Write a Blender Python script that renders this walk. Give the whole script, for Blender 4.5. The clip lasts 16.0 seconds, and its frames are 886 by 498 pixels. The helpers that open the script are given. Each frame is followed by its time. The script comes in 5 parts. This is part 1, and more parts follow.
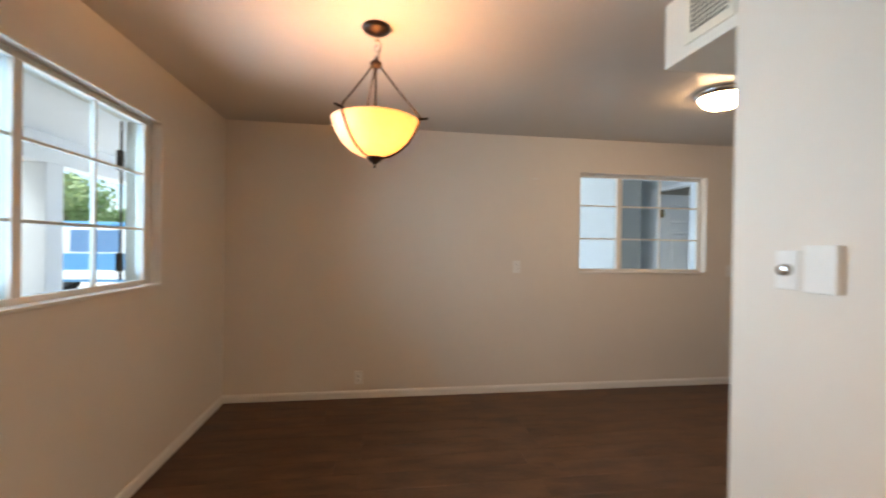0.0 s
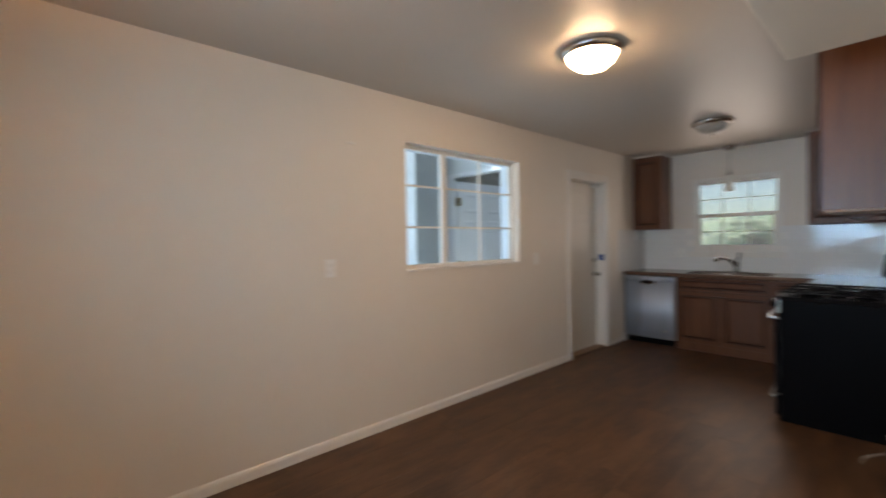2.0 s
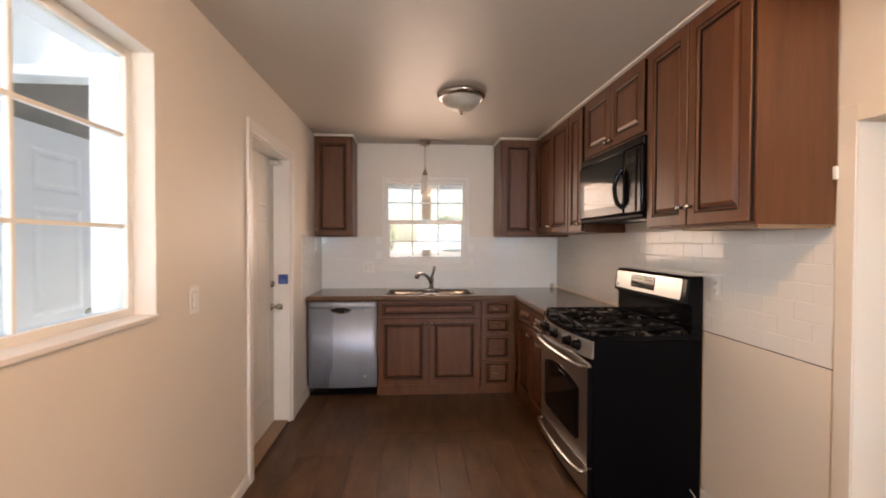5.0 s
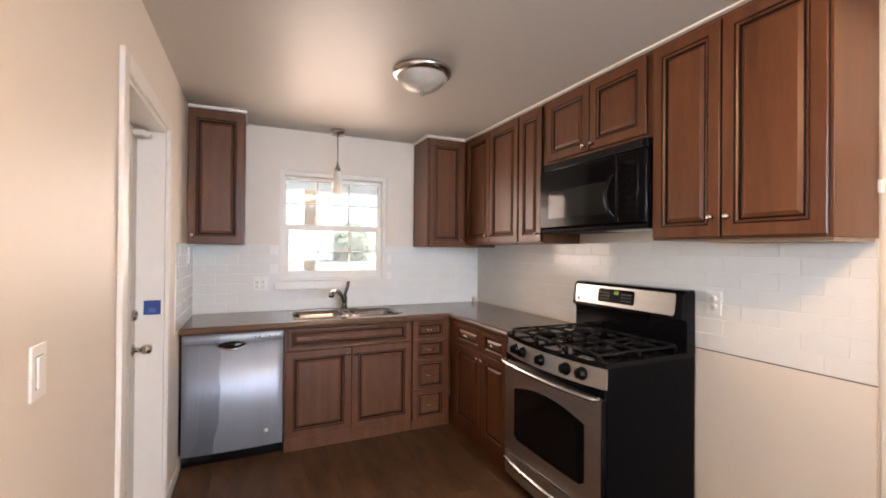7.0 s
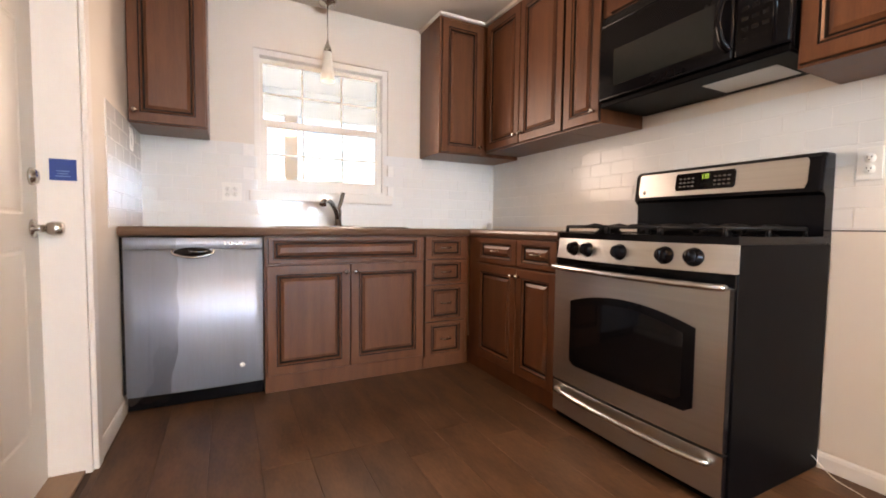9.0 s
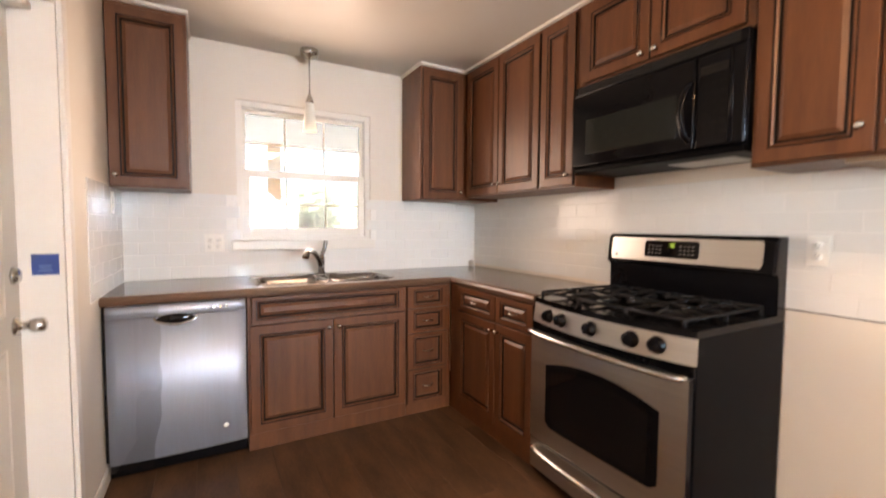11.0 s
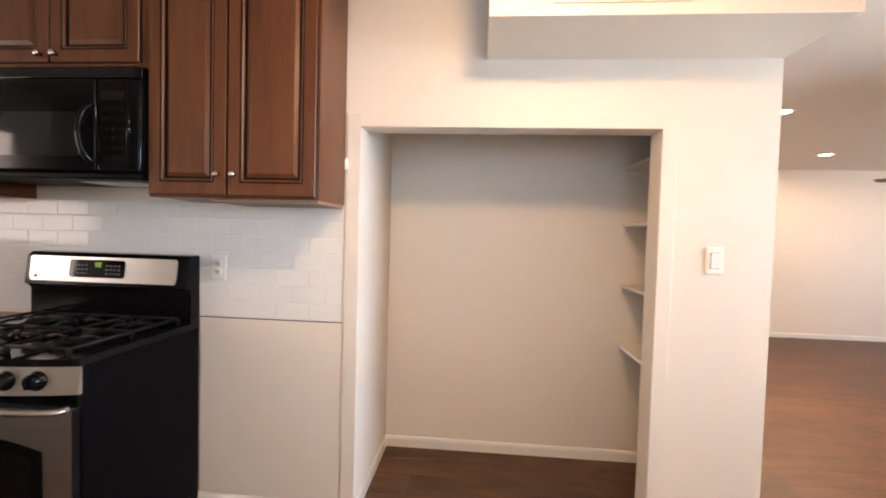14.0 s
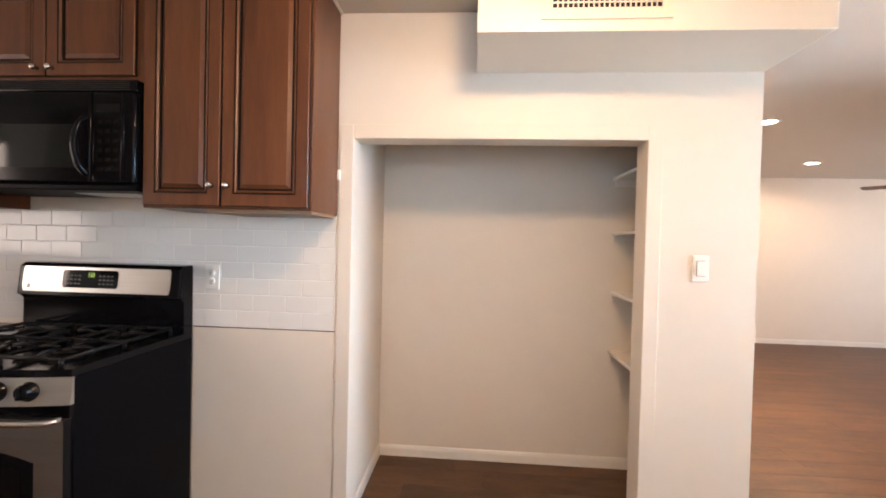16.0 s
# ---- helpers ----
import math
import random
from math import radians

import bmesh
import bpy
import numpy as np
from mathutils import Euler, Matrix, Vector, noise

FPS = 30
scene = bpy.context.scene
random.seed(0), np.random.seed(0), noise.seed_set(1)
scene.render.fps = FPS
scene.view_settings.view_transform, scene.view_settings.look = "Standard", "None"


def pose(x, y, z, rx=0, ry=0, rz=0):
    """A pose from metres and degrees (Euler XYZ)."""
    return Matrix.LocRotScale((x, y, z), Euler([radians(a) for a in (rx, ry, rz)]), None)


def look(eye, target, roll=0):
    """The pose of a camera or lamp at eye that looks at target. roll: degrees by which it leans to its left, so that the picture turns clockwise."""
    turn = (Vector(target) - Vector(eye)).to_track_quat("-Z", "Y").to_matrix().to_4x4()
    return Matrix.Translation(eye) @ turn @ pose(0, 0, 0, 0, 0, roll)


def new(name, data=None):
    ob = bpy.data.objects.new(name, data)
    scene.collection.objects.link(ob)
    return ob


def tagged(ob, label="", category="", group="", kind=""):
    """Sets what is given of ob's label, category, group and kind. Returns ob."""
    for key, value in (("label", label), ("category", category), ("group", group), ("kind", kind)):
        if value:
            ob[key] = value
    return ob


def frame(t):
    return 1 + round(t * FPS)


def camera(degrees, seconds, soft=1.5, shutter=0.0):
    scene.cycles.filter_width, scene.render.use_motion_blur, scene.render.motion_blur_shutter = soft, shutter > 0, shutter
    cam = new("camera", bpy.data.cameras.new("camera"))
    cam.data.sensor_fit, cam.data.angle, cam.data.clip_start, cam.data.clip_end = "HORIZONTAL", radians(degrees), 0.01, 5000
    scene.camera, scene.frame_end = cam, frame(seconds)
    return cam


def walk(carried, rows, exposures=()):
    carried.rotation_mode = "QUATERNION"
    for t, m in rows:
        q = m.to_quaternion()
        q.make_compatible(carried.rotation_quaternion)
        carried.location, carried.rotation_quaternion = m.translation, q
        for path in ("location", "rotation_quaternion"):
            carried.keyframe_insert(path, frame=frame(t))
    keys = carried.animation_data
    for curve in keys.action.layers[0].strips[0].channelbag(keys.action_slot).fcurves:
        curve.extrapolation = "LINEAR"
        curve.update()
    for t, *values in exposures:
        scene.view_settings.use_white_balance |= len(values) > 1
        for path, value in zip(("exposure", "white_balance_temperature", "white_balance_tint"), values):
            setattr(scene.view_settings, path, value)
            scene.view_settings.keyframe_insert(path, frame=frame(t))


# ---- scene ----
cam = camera(92.8, 16.0, soft=1.8, shutter=0.5)
PATH = [
    (0, (0.768, 0.634, 1.374), (1.068, 2.611, 1.363), 0.8),
    (0.5, (0.64, 0.866, 1.372), (0.669, 2.866, 1.364), 0.5),
    (1, (0.611, 1.231, 1.318), (0.590, 3.230, 1.385), 0.4),
    (1.5, (0.636, 1.585, 1.328), (1.155, 3.516, 1.356), -0.5),
    (2, (0.754, 1.95, 1.355), (2.097, 3.431, 1.32), -1.0),
    (2.5, (1.034, 2.275, 1.375), (2.756, 3.291, 1.369), -1.0),
    (3, (1.243, 2.528, 1.37), (3.112, 3.237, 1.408), -1.2),
    (3.5, (1.447, 2.815, 1.396), (3.38, 3.327, 1.383), -0.6),
    (4, (1.742, 3.054, 1.354), (3.709, 3.417, 1.329), -0.1),
    (4.5, (2.087, 3.288, 1.378), (4.083, 3.42, 1.359), 0.1),
    (5, (2.432, 3.551, 1.424), (4.427, 3.403, 1.387), 0.2),
    (5.2, (2.532, 3.621, 1.422), (4.518, 3.381, 1.389), 0.3),
    (7.5, (3.359, 4.112, 1.433), (5.16, 3.241, 1.439), 0.5),
    (8, (3.61, 4.037, 1.326), (5.411, 3.167, 1.319), 0.5),
    (8.5, (3.819, 4.046, 1.044), (5.606, 3.149, 0.988), 0.6),
    (8.7, (3.848, 4.039, 0.939), (5.634, 3.145, 0.844), 0.6),
    (10.8, (3.832, 4.023, 1.169), (5.591, 3.079, 1.044), 0.4),
    (11, (3.792, 4.031, 1.27), (5.541, 3.066, 1.162), 0.4),
    (11.5, (3.694, 4.047, 1.398), (5.359, 2.942, 1.3), 0.4),
    (12, (3.613, 4.054, 1.375), (5.006, 2.622, 1.279), 0.6),
    (12.5, (3.533, 4.027, 1.356), (4.53, 2.296, 1.264), 0.4),
    (13, (3.438, 3.973, 1.367), (4.023, 2.063, 1.275), 0.2),
    (13.5, (3.353, 3.933, 1.375), (3.648, 1.957, 1.29), 0.9),
    (14, (3.286, 3.896, 1.374), (3.447, 1.904, 1.302), 1.6),
    (14.5, (3.252, 3.888, 1.374), (3.391, 1.894, 1.32), 2.0),
    (15, (3.261, 3.905, 1.373), (3.413, 1.911, 1.323), 2.1),
    (15.5, (3.261, 3.916, 1.378), (3.421, 1.923, 1.336), 1.9),
    (16, (3.264, 3.922, 1.381), (3.406, 1.928, 1.347), 1.4),
]
EXPOSURES = [(0.0, 1.39, 8150, 22), (0.5, 1.16, 7350, 20), (1.0, 1.27, 7750, 21), (1.5, 1.27, 8850, 28), (2.0, 1.49, 7550, 20), (2.5, 1.82, 8850, 25), (3.0, 2.02, 7850, 19), (3.5, 2.17, 8300, 21), (4.0, 2.34, 7950, 21), (4.5, 2.41, 9450, 30), (5.0, 2.38, 9400, 32),
             (7.5, 3.09, 7900, 26), (8.0, 3.11, 7950, 26), (8.5, 3.32, 8550, 29), (11.0, 3.34, 9050, 29), (12.0, 3.36, 9100, 29), (12.5, 3.23, 9000, 29), (13.0, 3.12, 8350, 29), (13.5, 2.95, 7650, 25), (14.0, 2.84, 7650, 26), (16.0, 2.81, 7550, 25)]
walk(cam, [(t, look(eye, target, roll)) for t, eye, target, roll in PATH], EXPOSURES)

# ---- world and lights ----
world = bpy.data.worlds.new("sky")
scene.world = world
world.use_nodes = True
wn = world.node_tree
sky = wn.nodes.new("ShaderNodeTexSky")
sky.sky_type, sky.sun_disc = "NISHITA", False
sky.sun_elevation, sky.sun_rotation = radians(62), radians(241)
wn.links.new(sky.outputs[0], wn.nodes["Background"].inputs[0])
wn.nodes["Background"].inputs[1].default_value = 0.15


def lamp(name, kind, m, energy, colour, **kw):
    data = bpy.data.lights.new(name, kind)
    data.energy, data.color = energy, colour
    for k, v in kw.items():
        if k == "size":
            data.size = v
        elif k == "size_y":
            data.shape, data.size_y = "RECTANGLE", v
        elif k == "soft":
            data.shadow_soft_size = v
        elif k == "spread":
            data.spread = v
        elif k == "angle":
            data.angle = v
    ob = new(name, data)
    ob.matrix_world = m
    return ob


lamp("sun", "SUN", look((0, 0, 20), (9.0, 5.0, 0)), 5.0, (1.0, 0.96, 0.90), angle=radians(30))
DAY = (0.52, 0.77, 1.0)
lamp("window_daylight_west", "AREA", look((-0.70, 2.76, 1.62), (1.0, 2.76, 1.62)), 15.0, DAY, size=1.30, size_y=0.86, spread=radians(104))
lamp("window_daylight_north", "AREA", look((3.38, 4.66, 1.64), (3.38, 3.4, 1.60)), 0.6, DAY, size=1.30, size_y=0.88, spread=radians(80))
lamp("window_daylight_east", "AREA", look((6.982, 3.40, 1.65), (5.8, 3.40, 1.65)), 1.9, (1.0, 0.92, 0.85), size=0.84, size_y=0.84, spread=radians(140))
# Added fill for the living room, set in an opening never in view.
lamp("added_daylight_living", "AREA", look((-4.34, -0.50, 1.475), (-3.0, -0.42, 1.42)), 8.0, DAY, size=1.38, size_y=1.22, spread=radians(160))
WARM = (1.0, 0.58, 0.27)
lamp("bulb", "POINT", pose(0.695, 2.645, 1.918), 5.8, WARM, soft=0.025)
lamp("bulb", "POINT", pose(0.815, 2.685, 1.918), 3.8, WARM, soft=0.025)
# The bulb at (0.85, -1.51) is added, hidden, to even the living room.
for rx, ry, cone, watts in ((-0.81, -1.51, 178, 13), (0.85, -1.51, 178, 13), (0.85, 0.22, 140, 58)):
    spot = lamp("recessed_or_added_bulb", "SPOT", pose(rx, ry, 2.425), watts, (1.0, 0.80, 0.60), soft=0.05).data
    spot.spot_size, spot.spot_blend = radians(cone), 0.4 if cone > 150 else 1.0

# ---- materials ----
def material(name, base, rough=0.5, metal=0.0, vary=0.06, scale=6.0, bump=0.0, bump_scale=120.0, stretch=(1, 1, 1), second=None,
             rough_vary=0.0, coat=0.0, per_object=0.0, spec=0.5):
    """A surface with a base colour, its variation at two scales, gloss and fine relief."""
    m = bpy.data.materials.new(name)
    m.use_nodes = True
    t = m.node_tree
    n, l = t.nodes, t.links
    b = n["Principled BSDF"]
    b.inputs["Metallic"].default_value = metal
    b.inputs["Coat Weight"].default_value = coat
    b.inputs["Coat Roughness"].default_value = 0.33
    b.inputs["Specular IOR Level"].default_value = spec
    co = n.new("ShaderNodeTexCoord")
    mp = n.new("ShaderNodeMapping")
    mp.inputs["Scale"].default_value = stretch
    l.new(co.outputs["Object"], mp.inputs["Vector"])
    big = n.new("ShaderNodeTexNoise")
    big.inputs["Scale"].default_value, big.inputs["Detail"].default_value = scale, 5
    l.new(mp.outputs[0], big.inputs["Vector"])
    fine = n.new("ShaderNodeTexNoise")
    fine.inputs["Scale"].default_value, fine.inputs["Detail"].default_value = scale * 9, 3
    l.new(mp.outputs[0], fine.inputs["Vector"])
    if per_object:
        oi = n.new("ShaderNodeObjectInfo")
        ad = n.new("ShaderNodeVectorMath")
        ad.operation = "MULTIPLY_ADD"
        l.new(oi.outputs["Random"], ad.inputs[0])
        ad.inputs[1].default_value = (31, 17, 23)
        l.new(co.outputs["Object"], ad.inputs[2])
        l.new(ad.outputs[0], mp.inputs["Vector"])
    su = n.new("ShaderNodeMath")
    su.operation = "MULTIPLY_ADD"
    l.new(fine.outputs["Fac"], su.inputs[0])
    su.inputs[1].default_value = 0.35
    l.new(big.outputs["Fac"], su.inputs[2])
    ramp = n.new("ShaderNodeValToRGB")
    lo = second or tuple(c * (1 - vary) for c in base)
    hi = tuple(min(1, c * (1 + vary)) for c in base)
    ramp.color_ramp.elements[0].position, ramp.color_ramp.elements[0].color = 0.42, (*lo, 1)
    ramp.color_ramp.elements[1].position, ramp.color_ramp.elements[1].color = 0.92, (*hi, 1)
    l.new(su.outputs[0], ramp.inputs[0])
    out = ramp.outputs[0]
    if per_object:
        hs = n.new("ShaderNodeHueSaturation")
        mr = n.new("ShaderNodeMapRange")
        mr.inputs[3].default_value, mr.inputs[4].default_value = 1 - per_object, 1 + per_object
        l.new(oi.outputs["Random"], mr.inputs[0])
        l.new(mr.outputs[0], hs.inputs["Value"])
        l.new(out, hs.inputs["Color"])
        out = hs.outputs[0]
    l.new(out, b.inputs["Base Color"])
    if rough_vary:
        rr = n.new("ShaderNodeMapRange")
        rr.inputs[3].default_value, rr.inputs[4].default_value = rough - rough_vary, rough + rough_vary
        l.new(big.outputs["Fac"], rr.inputs[0])
        l.new(rr.outputs[0], b.inputs["Roughness"])
    else:
        b.inputs["Roughness"].default_value = rough
    if bump:
        bt = n.new("ShaderNodeTexNoise")
        bt.inputs["Scale"].default_value, bt.inputs["Detail"].default_value = bump_scale, 4
        l.new(mp.outputs[0], bt.inputs["Vector"])
        bu = n.new("ShaderNodeBump")
        bu.inputs["Strength"].default_value, bu.inputs["Distance"].default_value = bump, 0.004
        l.new(bt.outputs["Fac"], bu.inputs["Height"])
        l.new(bu.outputs[0], b.inputs["Normal"])
    return m


def glowing(name, colour, strength, base=(0.9, 0.88, 0.84)):
    m = material(name, base, 0.35, vary=0.02)
    b = m.node_tree.nodes["Principled BSDF"]
    b.inputs["Emission Color"].default_value = (*colour, 1)
    b.inputs["Emission Strength"].default_value = strength
    return m


def clear_glass(name, tint=(1, 1, 1), gloss=1.0):
    m = bpy.data.materials.new(name)
    m.use_nodes = True
    n, l = m.node_tree.nodes, m.node_tree.links
    n.remove(n["Principled BSDF"])
    tr, gl, mx = n.new("ShaderNodeBsdfTransparent"), n.new("ShaderNodeBsdfGlossy"), n.new("ShaderNodeMixShader")
    tr.inputs[0].default_value = (*tint, 1)
    gl.inputs["Roughness"].default_value = 0.02
    mx.inputs[0].default_value = 0.035 * gloss
    l.new(tr.outputs[0], mx.inputs[1])
    l.new(gl.outputs[0], mx.inputs[2])
    l.new(mx.outputs[0], n["Material Output"].inputs[0])
    return m


def hazed_glass(name, tint, haze):
    """Clear glass with a scattering veil that puts the window's glare haze into the pane."""
    m = clear_glass(name, tint)
    n, l = m.node_tree.nodes, m.node_tree.links
    out = n["Material Output"]
    clear = out.inputs[0].links[0].from_socket
    sc, no, mr, mx = n.new("ShaderNodeBsdfTranslucent"), n.new("ShaderNodeTexNoise"), n.new("ShaderNodeMapRange"), n.new("ShaderNodeMixShader")
    sc.inputs[0].default_value = (0.93, 0.93, 0.92, 1)
    no.inputs["Scale"].default_value, no.inputs["Detail"].default_value = 5, 5
    mr.inputs[3].default_value, mr.inputs[4].default_value = haze * 0.7, haze * 1.3
    l.new(no.outputs["Fac"], mr.inputs[0])
    l.new(mr.outputs[0], mx.inputs[0])
    l.new(clear, mx.inputs[1])
    l.new(sc.outputs[0], mx.inputs[2])
    l.new(mx.outputs[0], out.inputs[0])
    return m


def translucent(name, colour, rough=0.3, glow=0.0, share=0.5):
    m = bpy.data.materials.new(name)
    m.use_nodes = True
    n, l = m.node_tree.nodes, m.node_tree.links
    b = n["Principled BSDF"]
    b.inputs["Roughness"].default_value = rough
    no = n.new("ShaderNodeTexNoise")
    no.inputs["Scale"].default_value, no.inputs["Detail"].default_value = 9, 6
    rp = n.new("ShaderNodeValToRGB")
    rp.color_ramp.elements[0].color = (*[c * 0.8 for c in colour], 1)
    rp.color_ramp.elements[1].color = (*colour, 1)
    l.new(no.outputs["Fac"], rp.inputs[0])
    l.new(rp.outputs[0], b.inputs["Base Color"])
    tr, mx = n.new("ShaderNodeBsdfTranslucent"), n.new("ShaderNodeMixShader")
    l.new(rp.outputs[0], tr.inputs[0])
    mx.inputs[0].default_value = share
    l.new(b.outputs[0], mx.inputs[1])
    l.new(tr.outputs[0], mx.inputs[2])
    l.new(mx.outputs[0], n["Material Output"].inputs[0])
    if glow:
        b.inputs["Emission Color"].default_value = (1.0, 0.60, 0.22, 1)
        b.inputs["Emission Strength"].default_value = glow
    return m


M_WALL = material("wall_paint", (0.73, 0.655, 0.565), 0.52, vary=0.025, scale=1.3, bump=0.10, bump_scale=55, rough_vary=0.06)
# The walls' paint again, with the ceiling's dimness put into its colour.
M_CEIL_SHADE = material("shaded_ceiling_paint", (0.53, 0.485, 0.43), 0.44, vary=0.025, scale=1.1, bump=0.06, bump_scale=40, rough_vary=0.05, spec=0.4)
M_TRIM = material("trim_paint", (0.76, 0.715, 0.65), 0.35, vary=0.03, scale=4, bump=0.05, bump_scale=60)
M_OUTTRIM = material("outer_white_paint", (0.80, 0.81, 0.82), 0.6, vary=0.03, scale=4)
M_WHITE = material("white_plastic", (0.80, 0.78, 0.73), 0.35, vary=0.02, scale=8)
M_DOOR = material("door_paint", (0.66, 0.625, 0.56), 0.4, vary=0.03, scale=3, bump=0.05, bump_scale=70, stretch=(1, 1, 0.3))
M_FLOOR = material("floor_plank", (0.104, 0.050, 0.025), 0.46, spec=0.35, vary=0.35, scale=2.0, stretch=(1.6, 5, 5), second=(0.040, 0.018, 0.008),
                   bump=0.10, bump_scale=30, rough_vary=0.08, per_object=0.09)
M_JOINT = material("floor_joint", (0.060, 0.031, 0.016), 0.7, vary=0.1)
M_WOOD = material("cabinet_wood", (0.134, 0.047, 0.0185), 0.40, vary=0.16, scale=2.2, stretch=(9, 9, 0.9), second=(0.088, 0.029, 0.0115),
                  bump=0.05, bump_scale=22, rough_vary=0.06, coat=0.05, spec=0.36)
M_GLAZE = material("dark_glaze", (0.010, 0.0045, 0.003), 0.5, vary=0.2, scale=20, spec=0.2)
M_RAIL = material("raw_wood", (0.27, 0.165, 0.10), 0.5, vary=0.15, scale=4, stretch=(1, 6, 6))
M_COUNTER = material("counter_stone", (0.150, 0.105, 0.078), 0.13, vary=0.25, scale=60, second=(0.085, 0.058, 0.042), rough_vary=0.03)
M_EDGE = material("counter_edge_wood", (0.115, 0.058, 0.034), 0.3, vary=0.15, scale=4, stretch=(1, 1, 8))
M_TILE = material("glazed_tile", (0.75, 0.74, 0.71), 0.10, vary=0.015, scale=3, bump=0.03, bump_scale=14, per_object=0.012, spec=0.3)
M_GROUT = material("grout", (0.80, 0.78, 0.74), 0.8, vary=0.04, scale=30, bump=0.1)
M_STEEL = material("brushed_steel", (0.54, 0.53, 0.50), 0.32, 1.0, vary=0.06, scale=3, stretch=(0.4, 0.4, 30), rough_vary=0.05)
M_SINK = material("sink_steel", (0.21, 0.205, 0.20), 0.24, 1.0, vary=0.06, scale=8)
M_STEEL_DW = material("brushed_steel_upright", (0.54, 0.60, 0.69), 0.54, 0.60, vary=0.08, scale=2.2, stretch=(5, 5, 0.35), rough_vary=0.10, bump=0.06, bump_scale=30)
M_NICKEL = material("brushed_nickel", (0.55, 0.52, 0.48), 0.25, 1.0, vary=0.05, scale=20)
M_CHROME = material("chrome", (0.58, 0.575, 0.565), 0.24, 1.0, vary=0.03, scale=10)
M_FAUCET = material("stainless_faucet", (0.25, 0.245, 0.24), 0.20, 1.0, vary=0.05, scale=20)
M_BLACK = material("black_enamel", (0.004, 0.004, 0.005), 0.12, spec=0.13, vary=0.1, scale=5)
M_BLACKM = material("black_sheet", (0.0018, 0.0018, 0.0024), 0.45, spec=0.05, vary=0.15, scale=4, bump=0.04, bump_scale=180)
M_IRON = material("cast_iron", (0.006, 0.006, 0.0065), 0.5, spec=0.2, vary=0.2, scale=20, bump=0.2, bump_scale=150)
M_DARKGLASS = material("dark_glass", (0.004, 0.004, 0.005), 0.05, spec=0.35, vary=0.05)
M_MESHGLASS = material("screened_door_glass", (0.014, 0.016, 0.015), 0.06, spec=0.30, vary=0.08, scale=40)
M_BRONZE = material("oiled_bronze", (0.035, 0.020, 0.013), 0.38, 0.8, vary=0.25, scale=25)
M_BRASS = material("aged_brass", (0.25, 0.17, 0.08), 0.4, 1.0, vary=0.2, scale=30)
M_BLUE = material("blue_tape", (0.010, 0.045, 0.22), 0.55, vary=0.12, scale=30)
M_PRINT = material("pale_print", (0.12, 0.20, 0.42), 0.55, vary=0.1)
# Near-black that stands for the shade inside hollows.
M_DARK = material("shaded_gap", (0.010, 0.009, 0.008), 0.8, vary=0.1)
M_VENT = material("vent_paint", (0.76, 0.70, 0.57), 0.4, vary=0.03)
M_CREAM = material("soffit_paint", (0.74, 0.69, 0.60), 0.42, vary=0.02, scale=1.3, bump=0.08, bump_scale=55)
# Blue tint puts the cool cast of outdoor daylight into the panes.
M_PANE = clear_glass("daylight_tinted_glass", (0.76, 0.91, 1.0))
# Tint dims the yard view; the veil is glare put into the glass.
M_PANE_E = hazed_glass("hazed_window_glass", (0.49, 0.56, 0.59), 0.12)
M_FILM = clear_glass("protective_film", (0.76, 0.77, 0.79), 3.0)
M_AMBER = translucent("amber_glass", (0.88, 0.70, 0.50), 0.3, glow=0.0, share=0.50)
M_DOME_ON = glowing("lit_dome_glass", (1.0, 0.74, 0.46), 21.0)
M_DOME_OFF = translucent("frosted_dome_glass", (0.62, 0.58, 0.52), 0.3, share=0.25)
M_SHADE = translucent("white_shade_glass", (0.86, 0.85, 0.80), 0.25, share=0.5)
M_LED = glowing("recessed_lens", (1.0, 0.82, 0.6), 5.0)
M_DIGITS = glowing("display_digits", (0.55, 1.0, 0.12), 0.08, (0.1, 0.2, 0.05))
M_KEY = material("key_print", (0.006, 0.006, 0.0065), 0.2, spec=0.2, vary=0.05)
M_PLATEMARK = material("plate_slot", (0.10, 0.095, 0.09), 0.6, vary=0.05)


# ---- mesh helpers ----
def box(bm, x0, x1, y0, y1, z0, z1, bev=0.0, mat=0, seg=2):
    """A box, its edges rounded by bev, added to bm."""
    made = bmesh.ops.create_cube(bm, size=1.0)["verts"]
    for v in made:
        v.co = Vector((x0 + (x1 - x0) * (v.co.x + 0.5), y0 + (y1 - y0) * (v.co.y + 0.5), z0 + (z1 - z0) * (v.co.z + 0.5)))
    faces = {f for v in made for f in v.link_faces}
    for f in faces:
        f.material_index = mat
    if bev:
        edges = {e for v in made for e in v.link_edges}
        r = bmesh.ops.bevel(bm, geom=list(edges), offset=bev, segments=seg, affect="EDGES", profile=0.5)
        for f in r["faces"]:
            f.material_index, f.smooth = mat, seg > 1
    return bm


def cuboid(x0, x1, y0, y1, z0, z1, bev=0.0):
    return box(bmesh.new(), x0, x1, y0, y1, z0, z1, bev)


